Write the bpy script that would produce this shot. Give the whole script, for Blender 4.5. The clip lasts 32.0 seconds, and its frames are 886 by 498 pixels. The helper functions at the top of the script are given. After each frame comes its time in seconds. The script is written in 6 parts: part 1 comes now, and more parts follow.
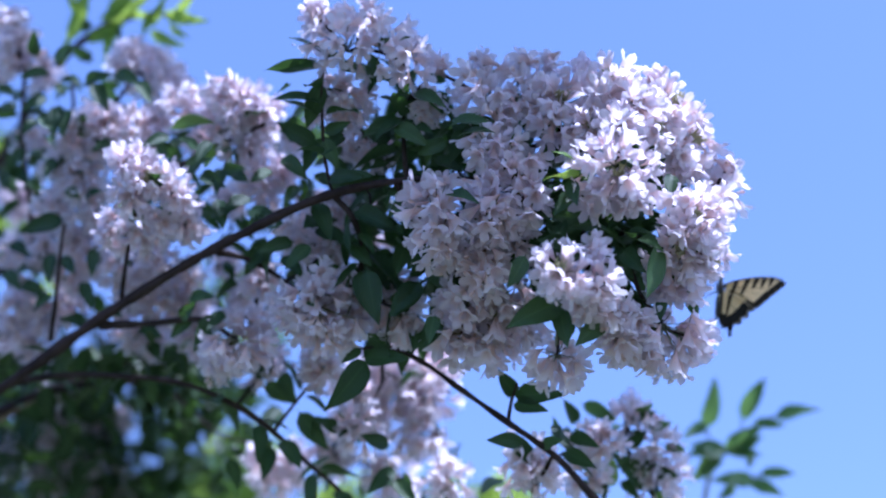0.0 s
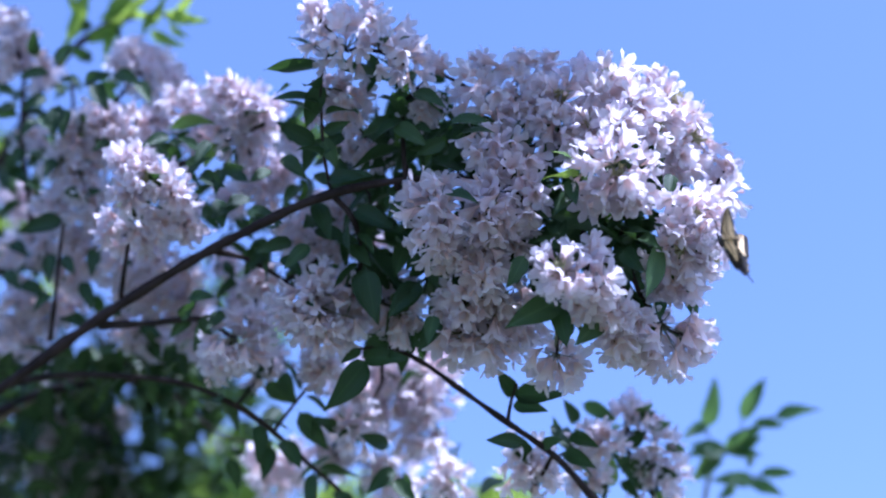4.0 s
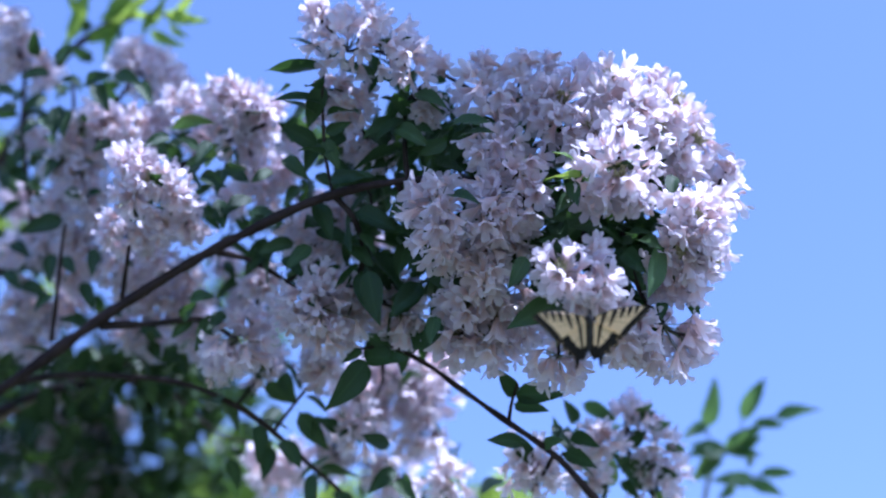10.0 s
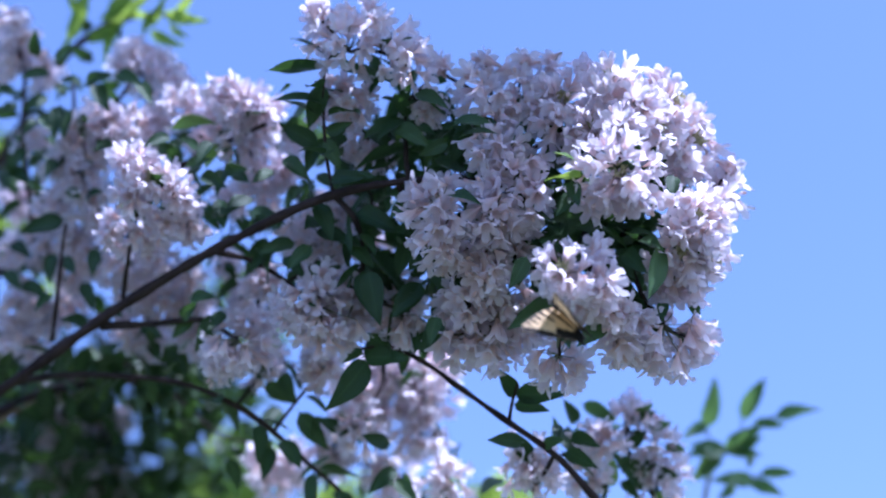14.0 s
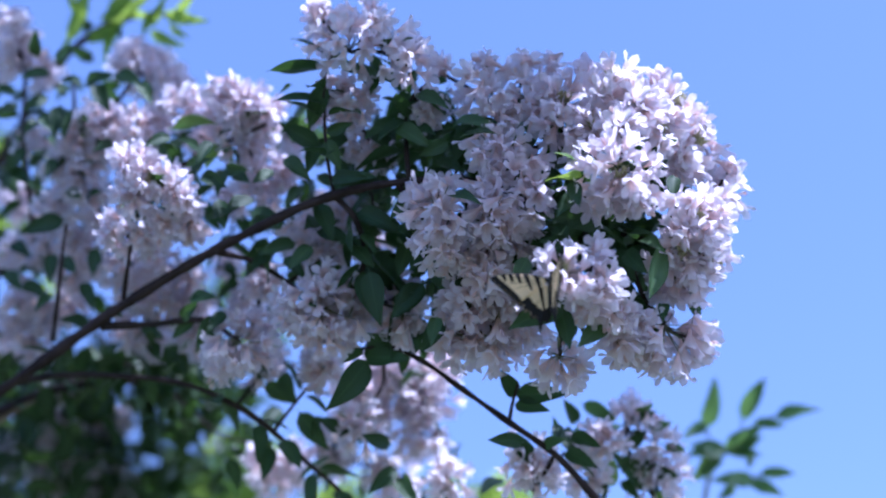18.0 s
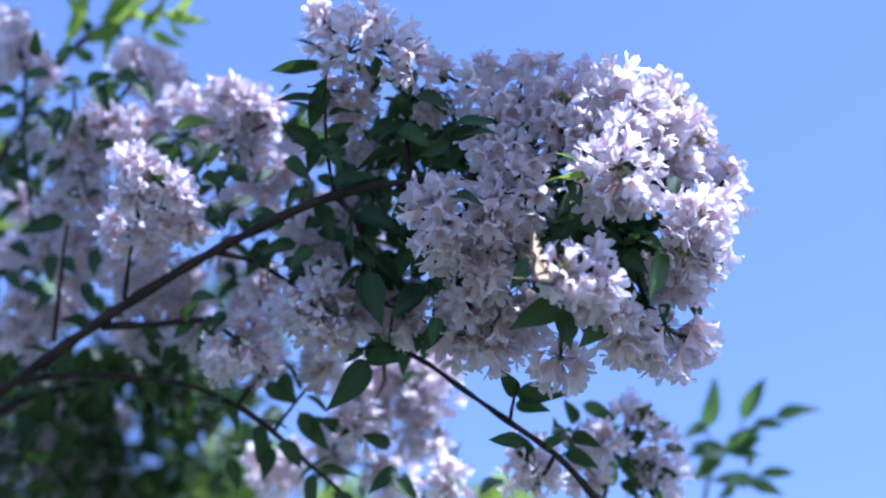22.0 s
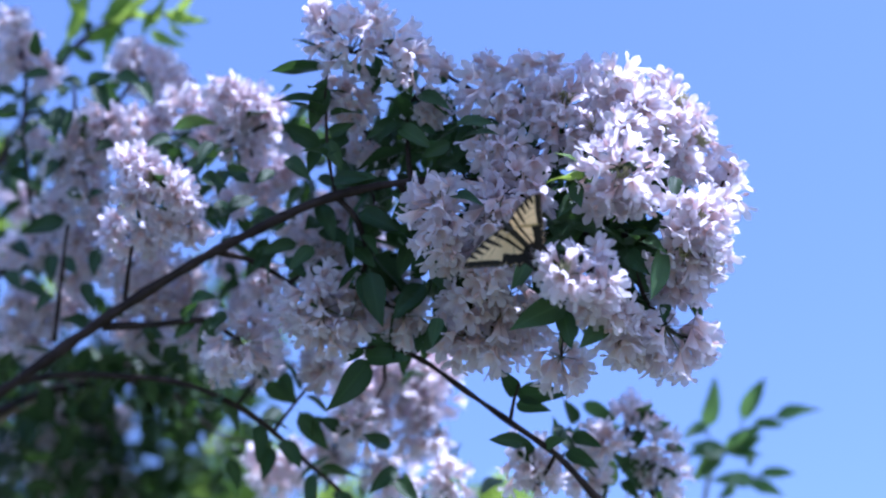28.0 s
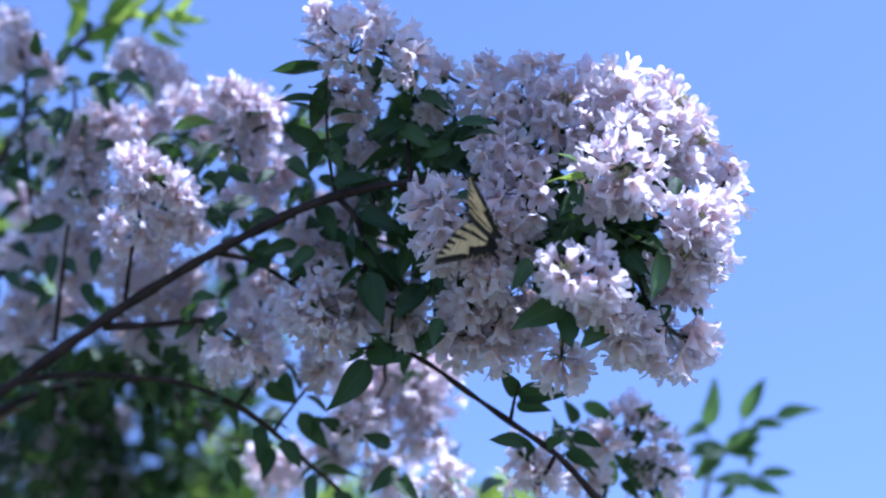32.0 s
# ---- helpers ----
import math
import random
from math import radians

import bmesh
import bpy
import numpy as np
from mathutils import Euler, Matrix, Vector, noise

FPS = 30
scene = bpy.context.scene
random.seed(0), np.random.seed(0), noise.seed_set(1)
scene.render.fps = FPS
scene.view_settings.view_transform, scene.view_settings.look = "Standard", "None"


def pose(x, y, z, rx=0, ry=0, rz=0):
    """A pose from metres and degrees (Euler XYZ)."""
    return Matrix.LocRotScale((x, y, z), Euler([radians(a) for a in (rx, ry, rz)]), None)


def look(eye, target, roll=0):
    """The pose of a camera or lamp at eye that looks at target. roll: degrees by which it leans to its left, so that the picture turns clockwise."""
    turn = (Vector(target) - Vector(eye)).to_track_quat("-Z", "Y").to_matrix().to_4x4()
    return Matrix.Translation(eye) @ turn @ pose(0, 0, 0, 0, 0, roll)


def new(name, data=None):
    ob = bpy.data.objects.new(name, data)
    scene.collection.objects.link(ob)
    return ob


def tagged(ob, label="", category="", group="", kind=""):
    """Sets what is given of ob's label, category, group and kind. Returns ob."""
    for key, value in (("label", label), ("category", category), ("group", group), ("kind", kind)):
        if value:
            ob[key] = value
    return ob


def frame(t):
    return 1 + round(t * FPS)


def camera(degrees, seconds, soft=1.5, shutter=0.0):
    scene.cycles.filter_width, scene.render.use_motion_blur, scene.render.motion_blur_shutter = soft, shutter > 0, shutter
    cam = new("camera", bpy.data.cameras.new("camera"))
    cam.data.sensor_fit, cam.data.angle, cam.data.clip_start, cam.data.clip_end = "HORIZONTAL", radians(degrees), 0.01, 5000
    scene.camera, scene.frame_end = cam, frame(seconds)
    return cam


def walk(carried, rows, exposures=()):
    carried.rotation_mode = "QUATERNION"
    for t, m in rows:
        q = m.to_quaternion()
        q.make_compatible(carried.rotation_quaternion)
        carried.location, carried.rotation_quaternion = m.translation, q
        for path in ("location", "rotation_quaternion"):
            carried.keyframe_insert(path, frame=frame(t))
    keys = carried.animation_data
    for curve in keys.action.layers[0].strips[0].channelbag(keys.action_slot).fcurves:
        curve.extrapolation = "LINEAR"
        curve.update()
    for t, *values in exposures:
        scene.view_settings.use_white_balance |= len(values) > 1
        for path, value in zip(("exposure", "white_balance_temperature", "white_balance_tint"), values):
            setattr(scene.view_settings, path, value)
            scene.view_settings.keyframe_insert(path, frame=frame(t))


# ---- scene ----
from mathutils import Quaternion

# The plan: a slice of air 1.5 m before the lens, tilted with its line of sight.
# u goes to the right, v up along the slice, w away; all three in centimetres.
TILT = 30.0
EYE = Vector((0.0, 0.0, 1.5))
REACH = 1.5
AXIS_U = Vector((1, 0, 0))
AXIS_V = Vector((0, -math.sin(radians(TILT)), math.cos(radians(TILT))))
AXIS_W = Vector((0, math.cos(radians(TILT)), math.sin(radians(TILT))))
MIDDLE = EYE + REACH * AXIS_W


def at(u, v, w):
    return MIDDLE + (u * AXIS_U + v * AXIS_V + w * AXIS_W) * 0.01


def on(u, v, w):
    """A place at the depth w, on the line of sight that crosses the slice at u, v."""
    k = 1 + w / (100 * REACH)
    return at(u * k, v * k, w)


def way(u, v, w):
    return (u * AXIS_U + v * AXIS_V + w * AXIS_W).normalized()


# ---- camera: it stands still ----
cam = camera(26.0, 32.0, soft=2.05, shutter=0.5)
cam.data.dof.use_dof = True
cam.data.dof.focus_distance = 1.49
cam.data.dof.aperture_fstop = 2.0
HELD = look(EYE, MIDDLE)
walk(cam, [(0.0, HELD), (32.0, HELD)], exposures=[(0.0, 1.10, 4900, 30), (32.0, 1.10, 4900, 30)])

# ---- light: a high sun and a clear sky ----
TO_SUN = Vector((0.40, -0.30, 0.87)).normalized()
sky_world = bpy.data.worlds.new("sky")
scene.world = sky_world
sky_world.use_nodes = True
nt = sky_world.node_tree
sky = nt.nodes.new("ShaderNodeTexSky")
sky.sky_type = "NISHITA"
sky.sun_disc = False
sky.sun_elevation = math.asin(TO_SUN.z)
sky.sun_rotation = math.atan2(TO_SUN.x, TO_SUN.y)
sky.air_density, sky.dust_density, sky.ozone_density = 1.0, 1.5, 1.2
nt.nodes["Background"].inputs["Strength"].default_value = 0.12
nt.links.new(sky.outputs["Color"], nt.nodes["Background"].inputs["Color"])
sun = new("sun", bpy.data.lights.new("sun", "SUN"))
sun.data.energy, sun.data.angle, sun.data.color = 4.5, radians(0.53), (1.0, 0.95, 0.88)
sun.matrix_world = look(MIDDLE + TO_SUN * 6, MIDDLE)


# ---- materials ----
def material(name):
    m = bpy.data.materials.new(name)
    m.use_nodes = True
    return m, m.node_tree.nodes, m.node_tree.links, m.node_tree.nodes["Principled BSDF"]


def ramp(nodes, stops):
    r = nodes.new("ShaderNodeValToRGB")
    e = r.color_ramp.elements
    while len(e) < len(stops):
        e.new(0.5)
    for k, (pos, col) in zip(e, stops):
        k.position, k.color = pos, (*col, 1)
    return r


def noise_node(nodes, links, scale, detail=4.0, vector=None):
    n = nodes.new("ShaderNodeTexNoise")
    n.inputs["Scale"].default_value, n.inputs["Detail"].default_value = scale, detail
    if vector:
        links.new(vector, n.inputs["Vector"])
    return n


def mixed(nodes, links, kind, fac, a, b):
    m = nodes.new("ShaderNodeMix")
    m.data_type, m.blend_type = "RGBA", kind
    for sock, val in ((m.inputs[0], fac), (m.inputs[6], a), (m.inputs[7], b)):
        if isinstance(val, (int, float)):
            sock.default_value = val
        elif isinstance(val, tuple):
            sock.default_value = (*val, 1)
        else:
            links.new(val, sock)
    return m.outputs[2]


def sheet(nodes, links, base, colour, through_colour, share):
    """Lets a thin petal, leaf or wing pass part of the light."""
    tr = nodes.new("ShaderNodeBsdfTranslucent")
    links.new(through_colour, tr.inputs["Color"])
    links.new(colour, base.inputs["Base Color"])
    mx = nodes.new("ShaderNodeMixShader")
    mx.inputs[0].default_value = share
    links.new(base.outputs[0], mx.inputs[1])
    links.new(tr.outputs[0], mx.inputs[2])
    links.new(mx.outputs[0], nodes["Material Output"].inputs["Surface"])


def bump(nodes, links, height, base, strength, distance):
    b = nodes.new("ShaderNodeBump")
    b.inputs["Strength"].default_value, b.inputs["Distance"].default_value = strength, distance
    links.new(height, b.inputs["Height"])
    links.new(b.outputs["Normal"], base.inputs["Normal"])


def petal_material():
    m, n, l, b = material("petal")
    along = n.new("ShaderNodeAttribute")
    along.attribute_name = "along"
    tube = ramp(n, [(0.0, (0.76, 0.62, 0.53)), (0.25, (0.83, 0.70, 0.65)), (0.5, (0.85, 0.77, 0.75)), (0.66, (0.84, 0.81, 0.84)), (1.0, (0.84, 0.84, 0.885))])
    l.new(along.outputs["Fac"], tube.inputs[0])
    geo, info = n.new("ShaderNodeNewGeometry"), n.new("ShaderNodeObjectInfo")
    add = n.new("ShaderNodeMath")
    add.operation = "ADD"
    l.new(geo.outputs["Random Per Island"], add.inputs[0])
    l.new(info.outputs["Random"], add.inputs[1])
    fr = n.new("ShaderNodeMath")
    fr.operation = "FRACT"
    l.new(add.outputs[0], fr.inputs[0])
    tint = ramp(n, [(0.0, (0.97, 0.92, 0.94)), (0.5, (0.98, 0.98, 0.98)), (1.0, (0.95, 0.92, 0.97))])
    l.new(fr.outputs[0], tint.inputs[0])
    c = mixed(n, l, "MULTIPLY", 1.0, tube.outputs[0], tint.outputs[0])
    veins = noise_node(n, l, 420.0, 3.0)
    vr = ramp(n, [(0.35, (0.93, 0.86, 0.90)), (0.6, (1, 1, 1))])
    l.new(veins.outputs["Fac"], vr.inputs[0])
    c = mixed(n, l, "MULTIPLY", 0.5, c, vr.outputs[0])
    b.inputs["Roughness"].default_value = 0.62
    b.inputs["Specular IOR Level"].default_value = 0.25
    bump(n, l, veins.outputs["Fac"], b, 0.25, 0.0006)
    sheet(n, l, b, c, c, 0.66)
    return m


def leaf_material(name, dark, mid, light, lit, share, rough=0.45):
    m, n, l, b = material(name)
    geo, info = n.new("ShaderNodeNewGeometry"), n.new("ShaderNodeObjectInfo")
    add = n.new("ShaderNodeMath")
    add.operation = "ADD"
    l.new(geo.outputs["Random Per Island"], add.inputs[0])
    l.new(info.outputs["Random"], add.inputs[1])
    fr = n.new("ShaderNodeMath")
    fr.operation = "FRACT"
    l.new(add.outputs[0], fr.inputs[0])
    r = ramp(n, [(0.0, dark), (0.55, mid), (1.0, light)])
    l.new(fr.outputs[0], r.inputs[0])
    along = n.new("ShaderNodeAttribute")
    along.attribute_name = "rib"
    rib = ramp(n, [(0.0, (1.55, 1.5, 1.35)), (0.12, (1, 1, 1)), (1.0, (0.9, 0.92, 0.9))])
    l.new(along.outputs["Fac"], rib.inputs[0])
    blot = noise_node(n, l, 60.0, 5.0)
    br = ramp(n, [(0.3, (0.78, 0.8, 0.75)), (0.7, (1.12, 1.1, 1.05))])
    l.new(blot.outputs["Fac"], br.inputs[0])
    c = mixed(n, l, "MULTIPLY", 1.0, r.outputs[0], br.outputs[0])
    c = mixed(n, l, "MULTIPLY", 1.0, c, rib.outputs[0])
    glow = mixed(n, l, "MULTIPLY", 1.0, br.outputs[0], lit)
    b.inputs["Roughness"].default_value = rough
    b.inputs["Specular IOR Level"].default_value = 0.22
    fine = noise_node(n, l, 350.0, 2.0)
    bump(n, l, fine.outputs["Fac"], b, 0.3, 0.0006)
    sheet(n, l, b, c, glow, share)
    return m


def bark_material(name, low, high):
    m, n, l, b = material(name)
    tc = n.new("ShaderNodeTexCoord")
    a = noise_node(n, l, 45.0, 6.0, tc.outputs["Object"])
    f = noise_node(n, l, 300.0, 4.0, tc.outputs["Object"])
    r = ramp(n, [(0.3, low), (0.75, high)])
    l.new(a.outputs["Fac"], r.inputs[0])
    fr = ramp(n, [(0.35, (0.7, 0.68, 0.66)), (0.7, (1.15, 1.12, 1.1))])
    l.new(f.outputs["Fac"], fr.inputs[0])
    l.new(mixed(n, l, "MULTIPLY", 0.8, r.outputs[0], fr.outputs[0]), b.inputs["Base Color"])
    b.inputs["Roughness"].default_value = 0.85
    b.inputs["Specular IOR Level"].default_value = 0.2
    bump(n, l, f.outputs["Fac"], b, 0.7, 0.0015)
    return m


def plain_material(name, colour, rough, scale=200.0):
    m, n, l, b = material(name)
    a = noise_node(n, l, scale, 4.0)
    r = ramp(n, [(0.3, tuple(0.75 * c for c in colour)), (0.7, tuple(min(1, 1.2 * c) for c in colour))])
    l.new(a.outputs["Fac"], r.inputs[0])
    l.new(r.outputs[0], b.inputs["Base Color"])
    b.inputs["Roughness"].default_value = rough
    bump(n, l, a.outputs["Fac"], b, 0.3, 0.001)
    return m


def wing_material(name="wing_scales", share=0.14):
    m, n, l, b = material(name)
    pat = n.new("ShaderNodeAttribute")
    pat.attribute_name = "pattern"
    dust = noise_node(n, l, 900.0, 3.0)
    dr = ramp(n, [(0.3, (0.86, 0.85, 0.82)), (0.7, (1, 1, 1))])
    l.new(dust.outputs["Fac"], dr.inputs[0])
    c = mixed(n, l, "MULTIPLY", 1.0, pat.outputs["Color"], dr.outputs[0])
    b.inputs["Roughness"].default_value = 0.7
    b.inputs["Specular IOR Level"].default_value = 0.2
    sheet(n, l, b, c, c, share)
    return m


PETAL = petal_material()
BRISTLE = plain_material("calyx_bristle", (0.40, 0.38, 0.20), 0.8)
CALYX = plain_material("calyx", (0.22, 0.20, 0.10), 0.8)
LEAF = leaf_material("leaf", (0.022, 0.050, 0.026), (0.032, 0.068, 0.032), (0.050, 0.095, 0.040), (0.10, 0.22, 0.035), 0.16)
# yellow-green of young leaves; also stands in for sun on the canes' leaves
LEAF_FRESH_LIT = leaf_material("fresh_lit_leaf", (0.07, 0.15, 0.035), (0.10, 0.20, 0.04), (0.13, 0.24, 0.05), (0.42, 0.60, 0.08), 0.45)
LEAF_DIM = leaf_material("hedge_leaf", (0.020, 0.045, 0.020), (0.030, 0.062, 0.026), (0.045, 0.085, 0.03), (0.10, 0.22, 0.03), 0.15)
LEAF_SPRIG = leaf_material("sprig_leaf", (0.03, 0.075, 0.035), (0.042, 0.095, 0.042), (0.07, 0.13, 0.055), (0.18, 0.34, 0.08), 0.38)
BARK = bark_material("bark", (0.018, 0.013, 0.014), (0.055, 0.040, 0.040))
BARK_PALE = bark_material("pale_bark", (0.16, 0.13, 0.12), (0.34, 0.29, 0.27))
TWIG = bark_material("twig_bark", (0.018, 0.014, 0.014), (0.050, 0.037, 0.034))
STALK = plain_material("stalk", (0.16, 0.17, 0.08), 0.75)
WING = wing_material()
WING_CLEAR = plain_material("clear_wing", (0.35, 0.36, 0.38), 0.3)
FUR = plain_material("body_fur", (0.03, 0.028, 0.025), 0.9, 900.0)
FUR_PALE = plain_material("body_stripe", (0.55, 0.48, 0.28), 0.9, 900.0)


# ---- mesh tools ----
class Pile:
    """Gathers pieces of geometry, then becomes one mesh."""

    def __init__(self):
        self.v, self.f, self.mats, self.a, self.count = [], [], [], [], 0

    def add(self, verts, faces, slot=0, value=None):
        verts = np.asarray(verts, float)
        self.v.append(verts)
        k = self.count
        self.f.extend([tuple(i + k for i in f) for f in faces])
        if isinstance(slot, int):
            slot = [slot] * len(faces)
        self.mats.extend(slot)
        self.a.append(np.zeros(len(verts)) if value is None else np.asarray(value, float))
        self.count += len(verts)

    def mesh(self, name, materials, attribute="along"):
        me = bpy.data.meshes.new(name)
        me.from_pydata(np.concatenate(self.v).tolist(), [], self.f)
        for m in materials:
            me.materials.append(m)
        me.polygons.foreach_set("material_index", self.mats)
        me.polygons.foreach_set("use_smooth", [True] * len(self.f))
        me.attributes.new(attribute, "FLOAT", "POINT").data.foreach_set("value", np.concatenate(self.a))
        me.update()
        return me


def part(name, mesh, parent, label="", m=None, kind=""):
    ob = new(name, mesh)
    ob.parent = parent
    if m is not None:
        ob.matrix_basis = m
    return tagged(ob, label, "", "", kind)


def bend(points, steps):
    """A smooth line through a few points, with no overshoot where they lie unevenly."""
    p = [Vector(q) for q in points]
    n = len(p)
    d = [max((p[i + 1] - p[i]).length, 1e-6) for i in range(n - 1)]
    slope = [(p[i + 1] - p[i]) / d[i] for i in range(n - 1)]
    ease = [slope[0], *((slope[i - 1] * d[i] + slope[i] * d[i - 1]) / (d[i - 1] + d[i]) for i in range(1, n - 1)), slope[-1]]
    out = []
    for i in range(n - 1):
        for k in range(steps):
            t = k / steps
            out.append(p[i] * (2 * t ** 3 - 3 * t * t + 1) + ease[i] * d[i] * (t ** 3 - 2 * t * t + t)
                       + p[i + 1] * (3 * t * t - 2 * t ** 3) + ease[i + 1] * d[i] * (t ** 3 - t * t))
    return out + [p[-1]]


def tube(pile, line, r0, r1, sides=8, knots=0.0, slot=0):
    """A tapered round stem along a line, with slight swellings."""
    n = len(line)
    verts, faces = [], []
    side = Vector((0.3, 0.5, 0.81))
    for i, p in enumerate(line):
        d = (line[min(i + 1, n - 1)] - line[max(i - 1, 0)]).normalized()
        side = (side - d * side.dot(d)).normalized()
        up = d.cross(side)
        r = r0 + (r1 - r0) * i / (n - 1)
        if knots:
            r *= 1 + knots * noise.noise(p * 55)
        for k in range(sides):
            a = 2 * math.pi * k / sides
            verts.append(p + (side * math.cos(a) + up * math.sin(a)) * r)
    for i in range(n - 1):
        for k in range(sides):
            a, b = i * sides + k, i * sides + (k + 1) % sides
            faces.append((a, b, b + sides, a + sides))
    faces.append(tuple(range(sides))[::-1])
    faces.append(tuple(range((n - 1) * sides, n * sides)))
    pile.add([tuple(v) for v in verts], faces, slot)


def floret_shape(seed, seg):
    """A bell with five round lobes, and a bristly calyx at its foot. Opens along +z, 15 mm long."""
    rnd = random.Random(seed)
    count = 5 * seg
    rings = [(0.0, 0.5), (2.8, 0.9), (5.6, 1.9), (8.6, 3.1), (11.0, 3.9)]
    grown = [rnd.uniform(0.88, 1.12) for _ in range(5)]
    grown[0] *= 1.15
    curl = [rnd.uniform(-0.4, 1.0) for _ in range(5)]
    lean = rnd.uniform(-0.14, 0.14)
    verts, value = [], []
    for i, (z, r) in enumerate(rings):
        for k in range(count):
            a = 2 * math.pi * k / count
            fold = 1 + (0.07 if i > 2 else 0.0) * math.cos(5 * a + math.pi)
            verts.append((r * fold * math.cos(a) + lean * z * 0.6, r * fold * math.sin(a), z))
            value.append(0.62 * i / (len(rings) - 1))
    faces = []
    for i in range(4):
        for k in range(count):
            a, b = i * count + k, i * count + (k + 1) % count
            faces.append((a, b, b + count, a + count))
    for lobe in range(5):
        last = [4 * count + (lobe * seg + j) % count for j in range(seg + 1)]
        mid = 2 * math.pi * (lobe + 0.5) / 5
        long = 5.2 * grown[lobe]
        for share in (0.35, 0.7, 1.0):
            half = 2.2 + 0.55 * math.sin(2.4 * share)
            row = []
            for j in range(seg + 1):
                x = 2 * j / seg - 1
                go = 3.6 + 0.88 * long * share * (1 - 0.42 * x * x * share)
                aside = x * half
                rise = (11.0 + 4.3 * share ** 0.8 - curl[lobe] * 2.8 * share ** 2 + 0.6 * math.sin(2.5 * x + seed + lobe) * share
                        + 0.4 * math.sin(6.5 * x + 2 * seed + 1.7 * lobe) * share ** 2 - 0.8 * x * x * share)
                row.append(len(verts))
                verts.append((go * math.cos(mid) - aside * math.sin(mid) + lean * rise * 0.6, go * math.sin(mid) + aside * math.cos(mid), rise))
                value.append(0.62 + 0.38 * share)
            faces += [(last[j], last[j + 1], row[j + 1], row[j]) for j in range(seg)]
            last = row
    slots = [0] * len(faces)
    for k in range(5):
        a = 2 * math.pi * (k * seg + 0.5) / count
        verts.append((2.4 * math.cos(a), 2.4 * math.sin(a), 3.6))
        value.append(0)
        faces.append((k * seg, k * seg + 1, len(verts) - 1))
        slots.append(1)
    return np.array(verts) * 0.001, faces, slots, np.array(value)


FINE = [floret_shape(s, 6) for s in range(12)]
COARSE = [floret_shape(20 + s, 4) for s in range(8)]


def floret_mesh(shape):
    pile = Pile()
    pile.add(*shape)
    return pile.mesh("floret", [PETAL, CALYX])


FLORETS = [floret_mesh(s) for s in FINE]


def bud_shape():
    """A closed bud, 7 mm."""
    verts, faces = [], []
    for z, r in ((0, 0.5), (2, 1.0), (4.5, 1.7), (6.2, 1.4), (7.2, 0.3)):
        for k in range(6):
            verts.append((r * math.cos(k * math.pi / 3), r * math.sin(k * math.pi / 3), z))
    for i in range(4):
        for k in range(6):
            a, b = i * 6 + k, i * 6 + (k + 1) % 6
            faces.append((a, b, b + 6, a + 6))
    return np.array(verts) * 0.001, faces, 0, np.linspace(0.1, 0.5, len(verts))


BUD = bud_shape()


def leaf_shape(seed, ratio=0.41):
    """An ovate leaf with a drawn-out tip, 1 long, folded at its rib and curled. Grows along +y, faces +z."""
    rnd = random.Random(seed)
    fold, curl, twist = rnd.uniform(0.15, 0.5), rnd.uniform(0.1, 0.45), rnd.uniform(-0.5, 0.5)
    verts, faces, value = [], [], []
    rows = 10
    for i in range(rows + 1):
        t = i / rows
        width = ratio * 0.5 * (math.sin(math.pi * t ** 0.72) ** 0.85) * (1 - 0.25 * t) * 1.12 + 0.004
        if t > 0.85:
            width *= 1 - (t - 0.85) * 2.2
        for j in range(-2, 3):
            x = j / 2 * width
            wave = 0.018 * math.sin(9 * t + j + seed) * abs(j) / 2
            z = abs(x) * fold - curl * t * t * 0.55 + wave
            y = t * (1 - 0.12 * curl * t)
            verts.append((x * math.cos(twist * t) - z * math.sin(twist * t) * 0.5, y, z + x * math.sin(twist * t)))
            value.append(abs(j) / 2)
    for i in range(rows):
        for j in range(4):
            a = i * 5 + j
            faces.append((a, a + 1, a + 6, a + 5))
    base = len(verts)
    for y, r in ((-0.09, 0.012), (0.02, 0.010)):
        for k in range(3):
            verts.append((r * math.cos(k * 2.1), y, r * math.sin(k * 2.1) - 0.008))
            value.append(0.0)
    faces += [(base + k, base + (k + 1) % 3, base + 3 + (k + 1) % 3, base + 3 + k) for k in range(3)]
    return np.array(verts), faces, 0, np.array(value)


LEAVES = [leaf_shape(s) for s in range(8)]
NARROW = [leaf_shape(40 + s, 0.36) for s in range(5)]
SLIM = [leaf_shape(60 + s, 0.27) for s in range(5)]


def leaf_mesh(shape, mat):
    pile = Pile()
    pile.add(*shape)
    return pile.mesh("leaf", [mat], "rib")


LEAF_SETS = {"dark": [leaf_mesh(s, LEAF) for s in LEAVES], "fresh_lit": [leaf_mesh(s, LEAF_FRESH_LIT) for s in LEAVES],
             "slim": [leaf_mesh(s, LEAF_FRESH_LIT) for s in SLIM], "sprig": [leaf_mesh(s, LEAF_SPRIG) for s in NARROW]}


def aim(place, forward, normal, size):
    """The pose of a leaf: +y goes forward, +z leans to normal."""
    y = forward.normalized()
    z = normal - y * normal.dot(y)
    z = z.normalized() if z.length > 1e-4 else y.orthogonal().normalized()
    x = y.cross(z)
    m = Matrix((x, y, z)).transposed().to_4x4()
    m.translation = place
    return m @ Matrix.Diagonal((size, size, size, 1))


def facing(place, out, spin, size=1.0):
    """The pose of a floret: +z goes out."""
    m = out.to_track_quat("Z", "Y").to_matrix().to_4x4()
    m.translation = place
    return m @ Matrix.Rotation(spin, 4, "Z") @ Matrix.Diagonal((size, size, size, 1))


